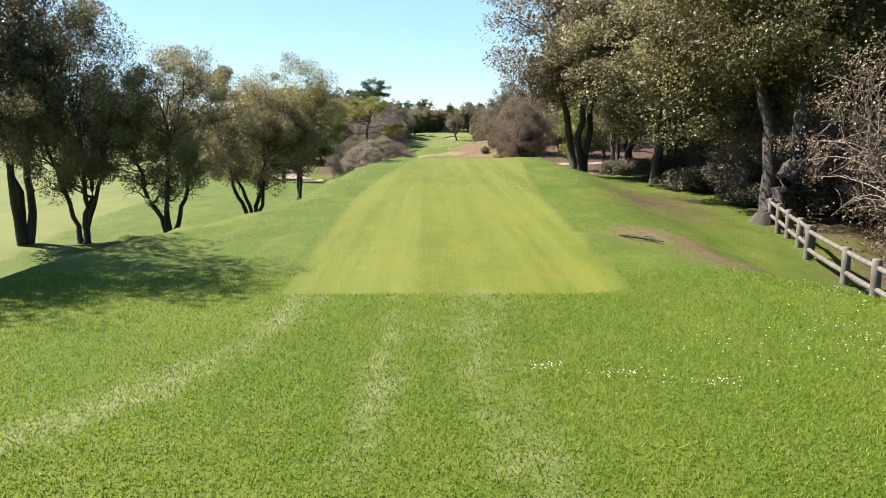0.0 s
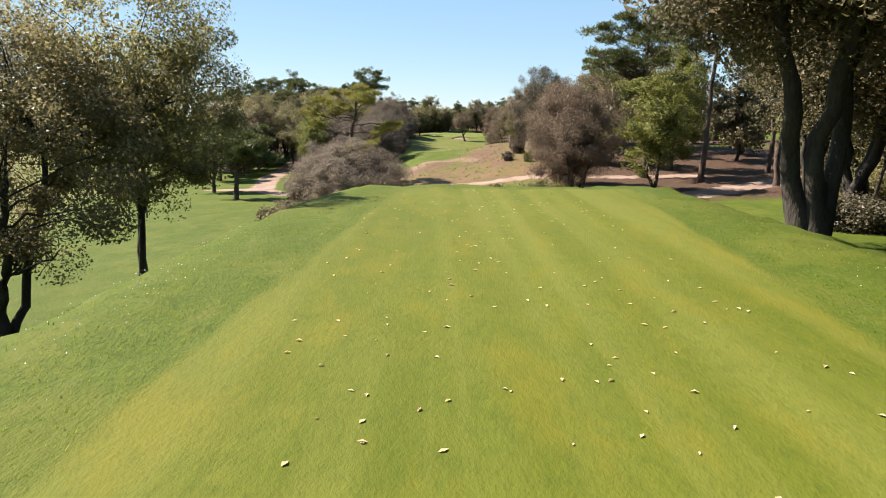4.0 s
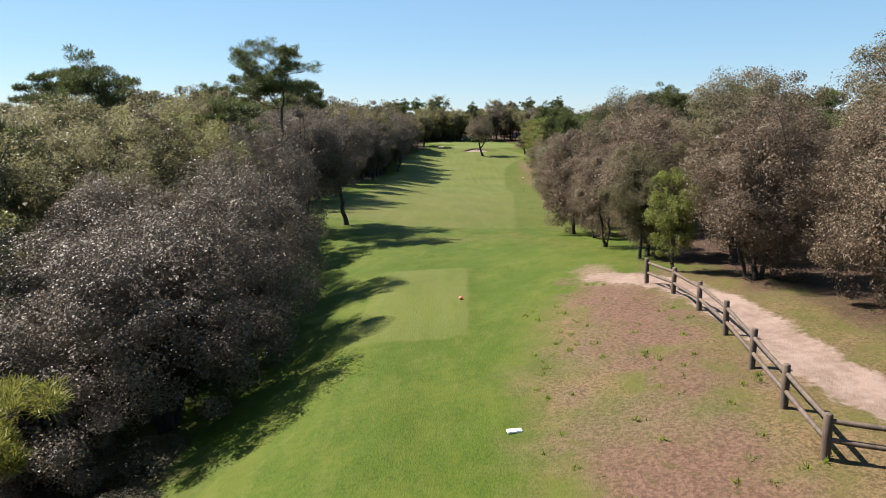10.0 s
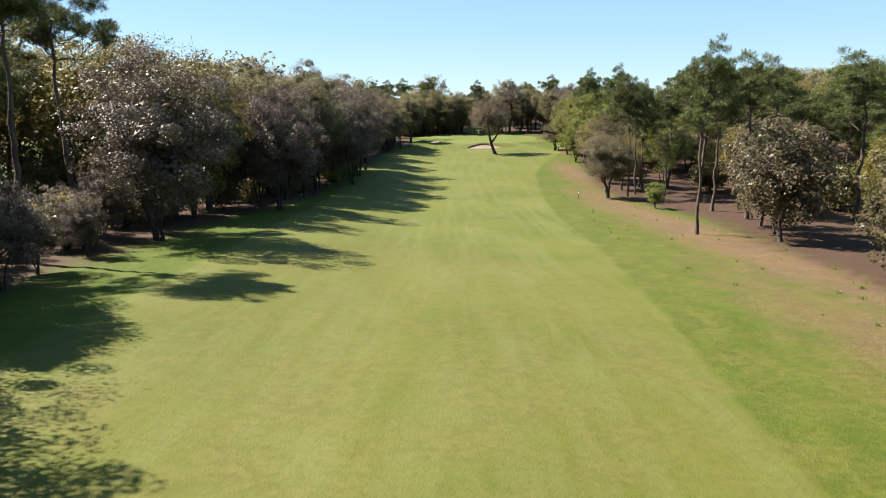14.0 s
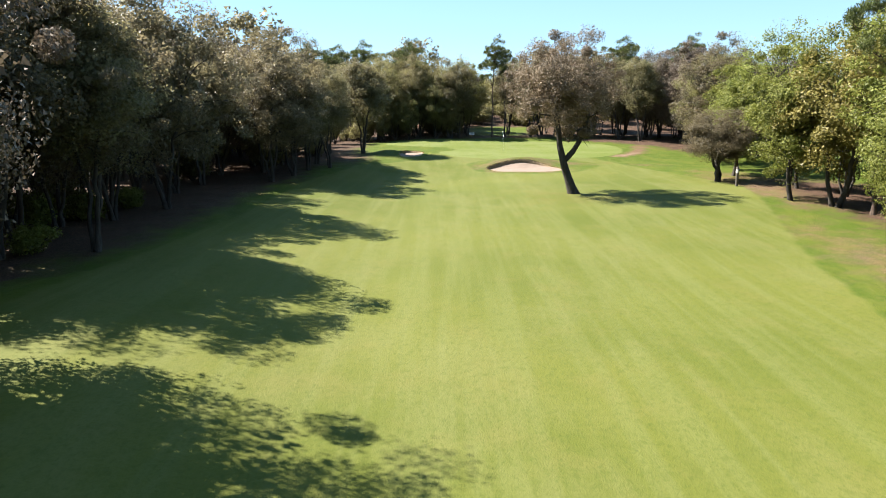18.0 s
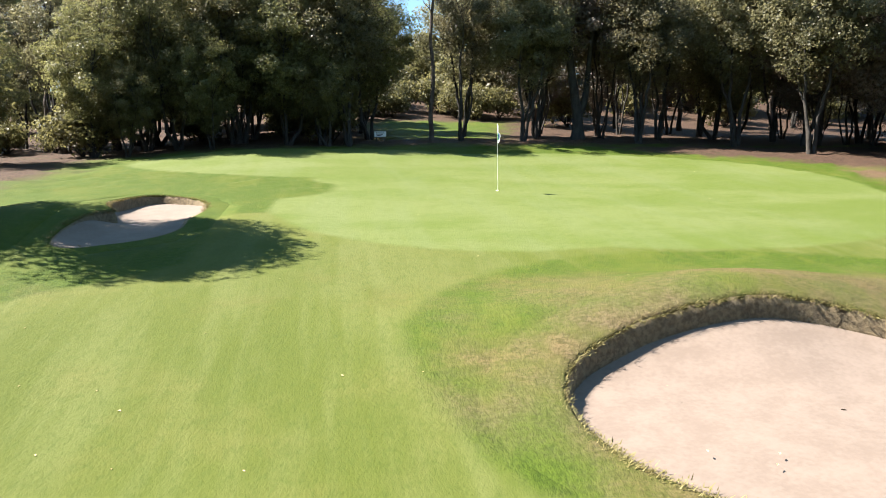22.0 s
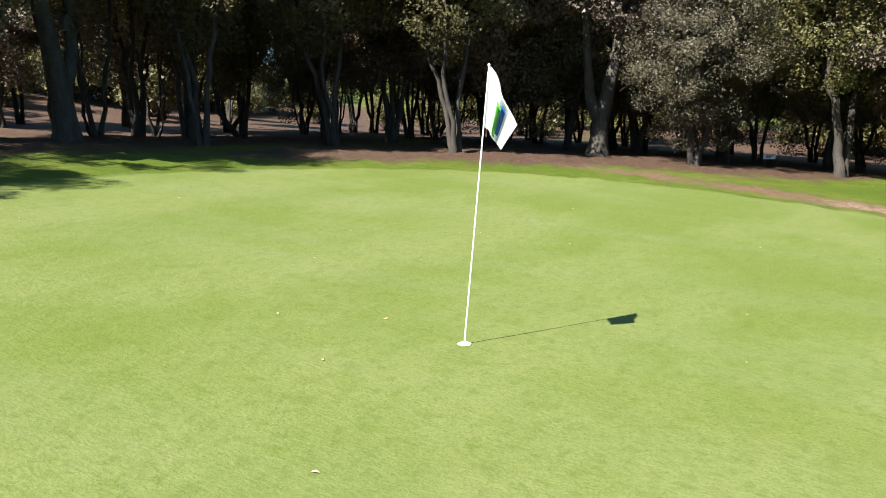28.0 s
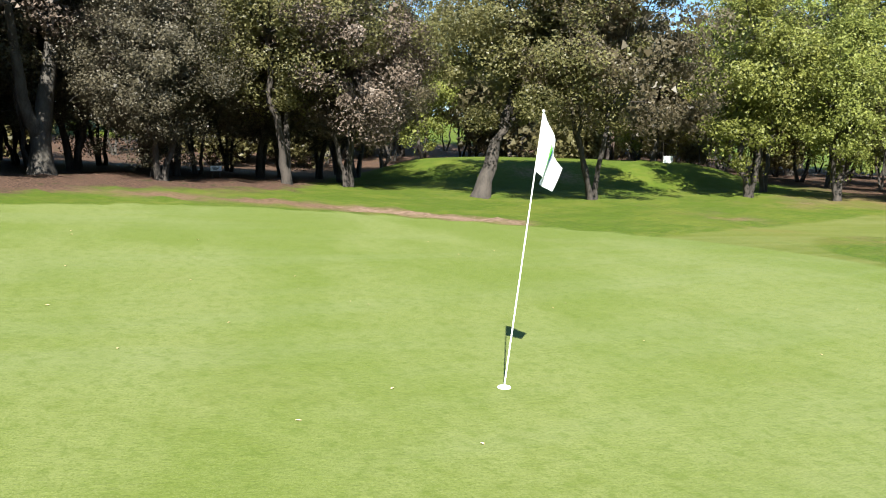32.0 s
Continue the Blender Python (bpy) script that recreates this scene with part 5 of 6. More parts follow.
plant("pine_a", 25.5, 244.0, 14.0, 5.4, 120)
# round the green
plant("pine_a", 7.7, 313.9, 11.8, 4.8, 0, "tall bare-trunked pine behind the green")
plant("oak_twin", 16.2, 316.2, 11.0, 6.6, 10)
plant("oak_bent", 27.6, 290.5, 10.0, 10.0, 250)
plant("oak_olive", 39.1, 291.8, 9.5, 7.5, 30, "broad olive oak behind the grassed mound")
plant("oak_olive", 31.0, 297.0, 10.0, 8.4, 80, "many-limbed oak with olive leaves beside the green")
plant("oak_twin", 30.1, 305.2, 10.5, 7.0, 130)
plant("wood_oak", -6.5, 294.6, 9.4, 6.4, 40)
for x, y, h, t in ((21.2, 316.9, 10, 0), (25.0, 308.6, 10, 60), (28.7, 313.2, 10, 120), (20.9, 319, 11, 180), (10.2, 319, 10, 240), (12.6, 314.6, 9, 300), (18.6, 313.6, 9.5, 20), (23.4, 312.4, 10, 80), (3.6, 313.0, 9, 140), (-9.9, 295, 8, 100), (-7.8, 281.4, 8.0, 160), (-9.2, 279.1, 8, 220)):
    plant("wood_oak", x, y, h, None, t)
for x, y, h, t in ((43.5, 291.5, 10, 0), (44.5, 288.5, 9.5, 90), ):
    plant("wood_oak_brown", x, y, h, None, t)
# Leaf colour darkened on these four, as the crowns stand in shade.
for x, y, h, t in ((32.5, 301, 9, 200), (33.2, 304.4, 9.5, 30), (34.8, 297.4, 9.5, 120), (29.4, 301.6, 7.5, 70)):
    plant("oak_dark_and_shade", x, y, h, None, t, "oak at the wood's edge past the green, its dark leaves standing for shade")
for x, y, h, t in ((0.6, 313.6, 8, 0), (-1.6, 314.6, 10, 80), (-4.5, 313.8, 8.5, 240), (-8.0, 312.5, 7.2, 30), (-11.5, 309.5, 6.0, 120), (-14.0, 305, 5.8, 200), (-2.7, 312.2, 4.8, 290), (-6.2, 311.4, 4.4, 70), (2.6, 312.4, 5.4, 150)):
    plant("wood_olive", x, y, h, None, t)
# Trees with darkened leaves where the woods lie in deep shade.
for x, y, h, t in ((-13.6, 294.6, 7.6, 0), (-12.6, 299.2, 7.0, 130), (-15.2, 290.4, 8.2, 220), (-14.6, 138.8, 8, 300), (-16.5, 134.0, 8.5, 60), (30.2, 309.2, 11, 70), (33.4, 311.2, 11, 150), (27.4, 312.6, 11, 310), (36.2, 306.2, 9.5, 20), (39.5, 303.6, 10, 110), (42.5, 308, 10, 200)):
    plant("wood_shaded", x, y, h, None, t)
EDGE = []
# the edge of the left-hand wood
for x, y, h, w, t in ((-12.5, 148.0, 8.6, 7.6, 0), (-11.9, 151.2, 9, 7, 70), (-13.8, 143.6, 8.4, 7, 35), (-14.5, 160.1, 8.6, 6, 140), (-13.0, 176.1, 9.8, 7.2, 210), (-10.8, 192.8, 9.0, 5.6, 280), (-12.8, 194.8, 8.5, 5.0, 100), (-12.4, 201.8, 10, 6, 20), (-8.6, 216.1, 10, 5.6, 90), (-12.0, 213.5, 10, 6, 160), (-13.0, 230.0, 11.5, 7.2, 230), (-9.2, 234.2, 10.5, 6.0, 300), (-9.0, 225.2, 10.5, 6.2, 75), (-12.4, 241.6, 9.6, 5.8, 10), (-14.4, 248.2, 10.5, 6.4, 190), (-15.6, 243.6, 10.5, 6.4, 260), (-13.2, 253.6, 8.6, 5.4, 130), (-10.6, 246.4, 9, 5.2, 40), (-12.4, 257.8, 11, 6.6, 110), (-15.0, 260.7, 10, 6, 180), (-9.4, 274.6, 9.6, 6.4, 30), (-10.2, 271.0, 9.2, 6.0, 150), (-12.3, 276.9, 9.5, 6, 250), (-9.5, 284.6, 9, 5.6, 320)):
    # Below y = 240 the shade is carried by darker leaves.
    plant("wood_shaded" if y < 240 else "wood_oak_brown" if t % 20 else "wood_oak", x, y, h, w, t)
    EDGE.append((x, y))
# the woods: scattered at walking distance, denser along their edges
wood_rng = np.random.default_rng(77)
taken = [(12.4, 150.2), (13.2, 141.2), (-14.6, 186), (16.2, 316.2), (26.4, 291), (31, 297), (27.6, 290.5), (39.1, 291.8), (30.1, 305.2), (7.7, 313.9), (21.2, 316.9), (25, 308.6), (28.7, 313.2), (20.9, 319), (10.2, 319), (17.7, 213.4), (20.6, 272.6), (17.4, 186), (11.2, 104.5), (13.2, 99.6)] + EDGE + EDGE_RIGHT


def scatter(kinds, number, x_range, y_range, inside, gap, low, high, joined_up=False):
    done = 0
    for _ in range(number * 14):
        x, y = wood_rng.uniform(*x_range), wood_rng.uniform(*y_range)
        if not inside(x, y) or any((x - a) ** 2 + (y - b) ** 2 < gap * gap for a, b in taken):
            continue
        taken.append((x, y))
        kind, size, turn = kinds[int(wood_rng.integers(len(kinds)))], wood_rng.uniform(low, high), wood_rng.uniform(0, 360)
        if kind in MADE and (kind in ("oak_far", "oak_far_brown", "thicket") or joined_up):
            in_mass(kind, x, y, size, turn)
        else:
            plant(kind, x, y, size, None, turn)
        done += 1
        if done == number:
            break


def clearing(x, y):
    return sd_glade(x, y) > -0.6


def off_mound(x, y):
    return np.hypot(x - 37, y - 281) > 13


# Dark-leaved oaks and low growth put shade into the western wood's edge.
scatter(("wood_shaded",), 18, (-18, -11.5), (137, 186), lambda x, y: -5 < x - wood_left(y) < -0.8, 1.7, 2.8, 4.0)
scatter(("wood_shaded",), 22, (-19, -6), (136, 182), lambda x, y: -5.5 < x - wood_left(y) < -1.2, 2.6, 7.4, 9.2)
scatter(("wood_oak", "wood_shaded", "wood_oak_brown"), 36, (-19, -6), (182, 262), lambda x, y: -5.5 < x - wood_left(y) < -1.2 and not 233.5 < y < 243 and not 196.2 < y < 200.2, 2.7, 9.8, 12.3)
scatter(("wood_oak", "wood_shaded", "wood_oak_brown"), 26, (-20, -6), (250, 289), lambda x, y: -8.5 < x - wood_left(y) < -2.2 - 1.6 * (y > 272), 2.4, 8.6, 10.2)
scatter(("oak_far", "oak_far_brown", "wood_oak", "yellow"), 12, (-34, -10), (138, 182), lambda x, y: x < wood_left(y) - 4.5, 4.0, 7.5, 9.5)
scatter(("oak_far", "oak_far_brown", "wood_oak", "yellow"), 36, (-34, -10), (182, 312), lambda x, y: x < wood_left(y) - 4.5 - 5 * (y > 285) and y < 300, 4.0, 10, 12)
scatter(("pine_a", "pine_b"), 26, (-36, -14), (106, 300), lambda x, y: -0.42 * (y - 46) < x < wood_left(y) - 6, 3.4, 9.5, 12)
scatter(("oak_b", "wood_oak_brown", "oak_olive", "oak_c"), 16, (-24, -12), (104, 136), lambda x, y: x < wood_left(y) - 3 and not -21 < x < -16.5, 3.0, 7.5, 9)
scatter(("oak_far", "oak_far_brown", "green"), 18, (-36, -12), (96, 134), lambda x, y: (-14 < x < wood_left(y) - 3 and y > 100) or (y > 112 and -0.42 * (y - 46) < x < -23), 3.6, 6, 8)
scatter(("oak_a", "oak_bushy", "oak_c"), 22, (10, 34), (98, 146), lambda x, y: x > wood_right(y) + 2.5, 3.6, 7.4, 9.6)
scatter(("pine_a", "pine_b"), 10, (18, 46), (108, 150), lambda x, y: x > wood_right(y) + 8, 3.6, 7.5, 9.5)
scatter(("pine_a", "pine_b"), 24, (18, 46), (152, 215), lambda x, y: x > wood_right(y) + 5, 3.6, 10, 14)
scatter(("oak_far", "yellow", "oak_far_brown"), 18, (20, 44), (155, 212), lambda x, y: x > wood_right(y) + 3, 4.4, 5, 7)
scatter(("green", "wood_oak_brown", "yellow", "oak_far_brown", "budding"), 34, (18, 44), (216, 276), lambda x, y: x > wood_right(y) + 1, 3.4, 6, 8.5)
scatter(("pine_a",), 10, (22, 46), (216, 276), lambda x, y: x > wood_right(y) + 2, 3.0, 11, 14)
scatter(("wood_oak", "wood_olive", "wood_oak_brown", "wood_olive"), 14, (-12, 36), (313.5, 324), lambda x, y: y > 313.6 and not clearing(x, y), 2.7, 8, 11)
scatter(("wood_pole",), 22, (-12, 34), (313.4, 328), lambda x, y: not clearing(x, y), 1.25, 7, 10)
# Dark-leaved oaks here colour in the shade past the green.
scatter(("oak_dark_and_shade", "wood_shaded"), 12, (26, 42), (293, 318), lambda x, y: x > 27.5 + 0.25 * abs(y - 303) and off_mound(x, y), 2.2, 7.5, 10)
scatter(("wood_pole",), 4, (25, 42), (290, 316), lambda x, y: x > 26.5 + 0.25 * abs(y - 303) and off_mound(x, y), 1.3, 7, 10)
scatter(("wood_oak", "oak_far"), 6, (-26, 56), (328, 348), lambda x, y: not clearing(x, y), 3.6, 9, 12)
scatter(("pine_a",), 8, (-20, 40), (322, 348), lambda x, y: not clearing(x, y), 3.0, 11, 13.5)
# More crowns with shade in their leaf colour.
scatter(("wood_shaded", "oak_dark_and_shade"), 16, (27, 41), (292, 324), lambda x, y: x > 28.5 + 0.2 * abs(y - 305) and off_mound(x, y), 2.9, 8, 11)
scatter(("green", "green", "budding", "oak_far", "yellow"), 54, (34, 84), (232, 312), lambda x, y: off_mound(x, y) and x - 0.6 * (y - 262) > 34, 3.6, 9, 13)
scatter(("wood_oak", "wood_olive"), 12, (-9, 6), (314, 334), lambda x, y: x < 3.6 + 0.045 * (y - 290), 2.2, 7.5, 10)
scatter(("thicket",), 12, (-14, 5), (313, 332), lambda x, y: x < 3.2 + 0.045 * (y - 290), 1.4, 1.6, 3.0)
scatter(("thicket",), 9, (3, 18), (334.5, 341), lambda x, y: True, 1.8, 2.4, 3.8)
scatter(("thicket",), 22, (-24, 62), (330, 352), lambda x, y: not clearing(x, y), 2.6, 3.0, 4.5)
scatter(("wood_shaded", "wood_oak"), 5, (17, 34), (322, 334), lambda x, y: not clearing(x, y), 2.4, 8, 10)
scatter(("thicket",), 60, (-60, 70), (343, 362), lambda x, y: True, 2.2, 4, 6.5)
scatter(("thicket",), 20, (-42, -16), (318, 344), lambda x, y: True, 2.4, 3, 5)
scatter(("thicket",), 30, (50, 74), (250, 326), lambda x, y: off_mound(x, y) and x > 50 + 0.1 * abs(y - 300), 2.6, 3, 5)
scatter(("thicket",), 40, (-30, -14), (100, 320), lambda x, y: x < wood_left(y) - 6, 2.6, 3, 5)
scatter(("thicket",), 30, (22, 46), (60, 280), lambda x, y: x > wood_right(y) + 8, 2.6, 3, 5)
scatter(("thicket",), 30, (12.5, 24), (9, 52), lambda x, y: x > 11.8 + 0.05 * y, 2.0, 1.6, 3.2)
scatter(("thicket",), 46, (-17, -8), (138, 300), lambda x, y: -6.5 < x - wood_left(y) < -3.2, 2.0, 1.8, 3.6)
scatter(("thicket",), 14, (26, 46), (8, 56), lambda x, y: True, 3, 3, 5)
scatter(("wood_oak", "oak_c", "oak_far"), 30, (11.5, 34), (8, 52), lambda x, y: x > 12 + 0.05 * y, 3.2, 7.5, 9.5)
scatter(("thicket",), 16, (-26, -15), (285, 320), lambda x, y: True, 2.2, 2.0, 3.4)
scatter(("wood_oak", "wood_olive"), 20, (-30, -8), (286, 322), lambda x, y: x < -15 - 0.25 * abs(y - 300) or y > 313, 3.0, 5.5, 7.5)
# the wood far across the neighbouring fairway
scatter(("oak_far", "stone_pine", "oak_far_brown"), 20, (-150, -80), (60, 330), lambda x, y: True, 5, 6, 9)
scatter(("oak_far", "oak_far_brown"), 34, (-140, -62), (176, 300), lambda x, y: -0.72 < x / (y - 48) < -0.40, 4, 6, 10)
grow_mass("distant_woods", "shady oaks and undergrowth deep in the woods")

# ---- sand pits ----
def bunker(shape, deep, apron_wide):
    """A sand pit: raked sand, an undercut turf edge and a grass apron round it."""
    (cx, cy), _, bank = shape
    n, rng = 140, np.random.default_rng(int(cx * 10 + 500))
    a = np.linspace(-np.pi, np.pi, n, endpoint=False)
    r = pit_radius(shape, a)

    def ring(grow, jag=0.0):
        rr = r * (1 + jag * rng.normal(0, 1, n)) + grow
        return cx + rr * np.cos(a), cy + rr * np.sin(a)

    def rings(rows, material, name, masks=False):
        v = np.concatenate([np.stack(row, -1) for row in rows])
        i = np.arange(len(rows) * n).reshape(-1, n)
        j = np.roll(i, -1, 1)
        f = np.stack([i[:-1], i[1:], j[1:], j[:-1]], -1).reshape(-1, 4)
        me = raw_mesh(name, v, f, material, True)
        if masks:
            set_masks(me, v)
        return part(name, me, material, thing)

    ex, ey = ring(0.0)
    ez = land(ex, ey)
    lip = 0.012 + 0.05 * smooth(-0.3, 0.5, np.cos(a - radians(bank)))
    rim = ez - 0.02 - deep * smooth(-0.25, 0.85, np.cos(a - radians(bank)))
    heart = rim.mean() - 0.10

    def bed(k):
        x, y = cx + (x2 - cx) * k, cy + (y2 - cy) * k
        return x, y, heart + (rim - heart) * min(k, 1) ** 1.8 + 0.018 * np.sin(2.1 * x + y) * np.sin(1.7 * y)

    thing = tagged(new("bunker"), "sand bunker with pale raked sand and a rough turf edge", "bunker", kind="structure")
    rows = []
    for g in (1.0, 0.7, 0.4, 0.2, 0.08, 0.0):
        x, y = ring(g * apron_wide)
        rows.append((x, y, land(x, y) - 0.03 + (0.03 + lip) * smooth(0, 0.75, 1 - g)))
    for g, drop in ((-0.03, 0.012), (-0.055, 0.035), (-0.06, 0.06)):
        x, y = ring(g, 0.004)
        rows.append((x, y, land(x, y) + lip - drop))
    rings(rows, TURF, "grass_apron", True)
    x0, y0 = ring(0.0)
    z0 = land(x0, y0) + lip
    x1, y1 = ring(-0.05, 0.006)
    x2, y2 = ring(-0.13)
    floor = np.minimum(bed(1.0)[2], z0 - 0.02)
    rings([(x0, y0, z0 - 0.03), (x1, y1, z0 - 0.045), (x2 * 0.7 + x1 * 0.3, y2 * 0.7 + y1 * 0.3, (z0 + floor) / 2), (x2, y2, floor - 0.08)], THATCH, "turf_edge")
    rows = []
    for k in (0.01, 0.25, 0.5, 0.72, 0.88, 0.97, 1.012):
        rows.append(bed(k))
    rings(rows[::-1], SAND, "sand")
    # grass that hangs over the edge
    k = rng.integers(0, n, 14000)
    k = k[np.cos(a[k] - radians(bank)) > rng.uniform(-0.5, 0.3, len(k))]
    bx, by = x0[k] + rng.normal(0, 0.05, len(k)), y0[k] + rng.normal(0, 0.05, len(k))
    blades("overhang", bx, by, land(bx, by) + 0.03, 0.05, rng, thing, (cx - bx, cy - by))
    return thing


def blades(name, x, y, z, high, rng, parent=None, toward=None):
    """Single grass blades, three corners each."""
    n = len(x)
    a = rng.uniform(0, 6.283, n)
    h = high * rng.uniform(0.5, 1.3, n)
    w = 0.10 * h + 0.003
    lx, ly = rng.normal(0, 0.45, n) * h, rng.normal(0, 0.45, n) * h
    if toward is not None:
        d = np.hypot(*toward) + 1e-6
        lx, ly = lx + 0.7 * h * toward[0] / d, ly + 0.7 * h * toward[1] / d
        h = h * rng.uniform(-0.5, 0.9, n)
    p = np.stack([x, y, z], -1)
    side = np.stack([np.cos(a) * w, np.sin(a) * w, 0 * a], -1)
    tip = p + np.stack([lx, ly, h], -1)
    v = np.stack([p - side, p + side, tip], 1).reshape(-1, 3)
    me = raw_mesh(name, v, np.arange(3 * n).reshape(-1, 3), STRAW if parent else BLADE)
    if parent:
        return part(name, me, STRAW, parent, "grass tufts over the sand's edge")
    ob = new(name, me)
    return tagged(ob, "rough grass blades among mown turf", "grass", kind="stuff")


BLADE = foliage("grass_blades", (0.085, 0.142, 0.008), (0.135, 0.198, 0.015), (0.195, 0.248, 0.040), 0.6, 0.5, 0.7, 0.15)
STRAW = foliage("straw_grass", (0.105, 0.086, 0.030), (0.190, 0.158, 0.062), (0.290, 0.245, 0.110), 0.6, 0.4, 0.7, 0.15)
THATCH = coated("turf_edge_soil", (0.085, 0.060, 0.034), (0.20, 0.150, 0.085), 14, 0.95, 0.9, 0.04)
SAND = coated("bunker_sand", (0.122, 0.089, 0.069), (0.150, 0.112, 0.089), 2.2, 0.95, 0.25, 0.03)
bunker(BUNKER_R, 0.27, 1.3)
bunker(BUNKER_L, 0.24, 1.0)


# ---- the flag and its hole ----
def flag():
    foot, top = Vector((8.0, 300.17, level(8.0, 300.17))), Vector((7.90, 299.94, level(8.0, 300.17) + 2.115))
    thing = tagged(new("golf_flag"), "white flag drooping from a thin leaning white pin", "flag")
    thing.location = foot
    up = top - foot
    part("pin", raw_mesh("pin", *tube([up * k for k in np.linspace(-0.03, 1.0, 14)], np.linspace(0.0065, 0.005, 14), 10), WHITE, True), WHITE, thing)
    bm = bmesh.new()
    bmesh.ops.create_uvsphere(bm, u_segments=10, v_segments=6, radius=0.011, matrix=Matrix.Translation(up))
    part("finial", bm, WHITE, thing)
    out = Vector((0.2, -0.98, 0))
    across = Vector((0.98, 0.2, 0))

    def cloth(u, v):
        base = up * (1 - 0.205 * v)
        fly = 0.20 * (1 - v) + 0.13 * v
        drop = 0.42 * (1 - v) + 0.16 * v
        fold = 0.045 * math.sin(u * 9.5 + 1.2 * v) * u ** 0.7
        return base + out * (fly * u + 0.012 * math.sin(7 * u)) + Vector((0, 0, -drop * u ** 1.15)) + across * fold

    def sheet(name, us, vs, shift, material):
        bm = bmesh.new()
        g = [[bm.verts.new(cloth(u, v) + across * shift) for u in us] for v in vs]
        for i in range(len(vs) - 1):
            for j in range(len(us) - 1):
                bm.faces.new((g[i][j], g[i][j + 1], g[i + 1][j + 1], g[i + 1][j]))
        bmesh.ops.solidify(bm, geom=bm.faces[:], thickness=0.0015)
        for f in bm.faces:
            f.smooth = True
        return bm

    banner = part("banner", sheet("banner", np.linspace(0, 1, 30), np.linspace(0, 1, 16), 0, CLOTH), CLOTH, thing, "white cloth with a curved green and blue mark")
    for shift in (-0.004, 0.004):
        part("green_mark", sheet("green_mark", np.linspace(0.42, 0.60, 8), np.linspace(0.25, 0.95, 12), shift, GREEN_PAINT), GREEN_PAINT, banner)
        part("blue_mark", sheet("blue_mark", np.linspace(0.61, 0.72, 6), np.linspace(0.15, 0.85, 12), shift, BLUE_PAINT), BLUE_PAINT, banner)
    cup = tagged(new("hole_cup"), "white hole cup sunk in the green", "golf hole")
    cup.location = foot
    v, f = [], []
    prof = ((0.054, 0.001), (0.053, 0.003), (0.050, 0.003), (0.049, 0.002), (0.0, 0.0015))
    a = np.linspace(0, 2 * np.pi, 28, endpoint=False)
    v = np.concatenate([np.stack([r * np.cos(a), r * np.sin(a), 0 * a + h], -1) for r, h in prof])
    i = np.arange(len(prof) * 28).reshape(-1, 28)
    j = np.roll(i, -1, 1)
    part("liner", raw_mesh("liner", v, np.stack([i[:-1], j[:-1], j[1:], i[1:]], -1).reshape(-1, 4), WHITE, True), WHITE, cup)


flag()


# ---- timber fences ----
def fence(label, posts, material, high=0.82, rails=(0.70, 0.36), thick=0.055):
    thing = tagged(new("fence"), label, "fence")
    thing.location = (posts[0][0], posts[0][1], level(*posts[0]))
    base = thing.location
    rng = np.random.default_rng(int(posts[0][1] * 10))
    feet = [Vector((x, y, level(x, y))) - base for x, y in posts]
    for p in feet:
        h = high * rng.uniform(0.95, 1.06)
        tip = Vector(rng.normal(0, 0.018, 3)) * Vector((1, 1, 0))
        part("post", raw_mesh("post", *tube([p - Vector((0, 0, 0.2)), p + tip * 0.4 + Vector((0, 0, h * 0.5)), p + tip + Vector((0, 0, h - 0.015)), p + tip + Vector((0, 0, h)), p + tip + Vector((0, 0, h + 0.002))], (thick * 1.35, thick * 1.35, thick * 1.3, thick * 1.05, 0.002), 10), material, True), material, thing)
    for a, b in zip(feet, feet[1:]):
        for k in rails:
            e = Vector((0, 0, rng.normal(0, 0.012)))
            path = [a + (b - a) * u + Vector((0, 0, k - 0.012 * math.sin(math.pi * u))) + e for u in (-0.02, 0.25, 0.5, 0.75, 1.02)]
            part("rail", raw_mesh("rail", *tube(path, (thick * 0.8, thick * 0.85, thick * 0.85, thick * 0.82, thick * 0.78), 8), material, True), material, thing)
    return thing


fence("weathered grey post-and-rail fence at the edge of the tee's wood", [(6.1, 7.0), (6.6, 9.4), (6.85, 10.7), (7.13, 12.0), (7.62, 14.2), (7.78, 14.4), (8.1, 15.5), (8.4, 16.6), (8.69, 17.7), (9.0, 18.8), (9.4, 20.2)], WOOD_GREY, 0.68, (0.57, 0.22))
fence("brown post-and-rail fence curving along the sandy path", [(7.67, 104.2), (7.95, 102.3), (8.02, 100.2), (7.92, 98.0), (7.7, 95.9), (7.5, 93.9), (7.32, 92.0), (8.5, 91.4), (9.6, 90.3), (10.6, 88.6)], WOOD_BROWN, 0.82, (0.66, 0.34))


# ---- boards, stakes and markers ----
def box(bm, sx, sy, sz, at=(0, 0, 0), bevel=0.006):
    made = bmesh.ops.create_cube(bm, size=1.0, matrix=Matrix.Translation(at) @ Matrix.Diagonal((sx, sy, sz, 1)))
    edges = list({e for v in made["verts"] for e in v.link_edges})
    bmesh.ops.bevel(bm, geom=edges, offset=bevel, segments=2, affect="EDGES")
    return bm


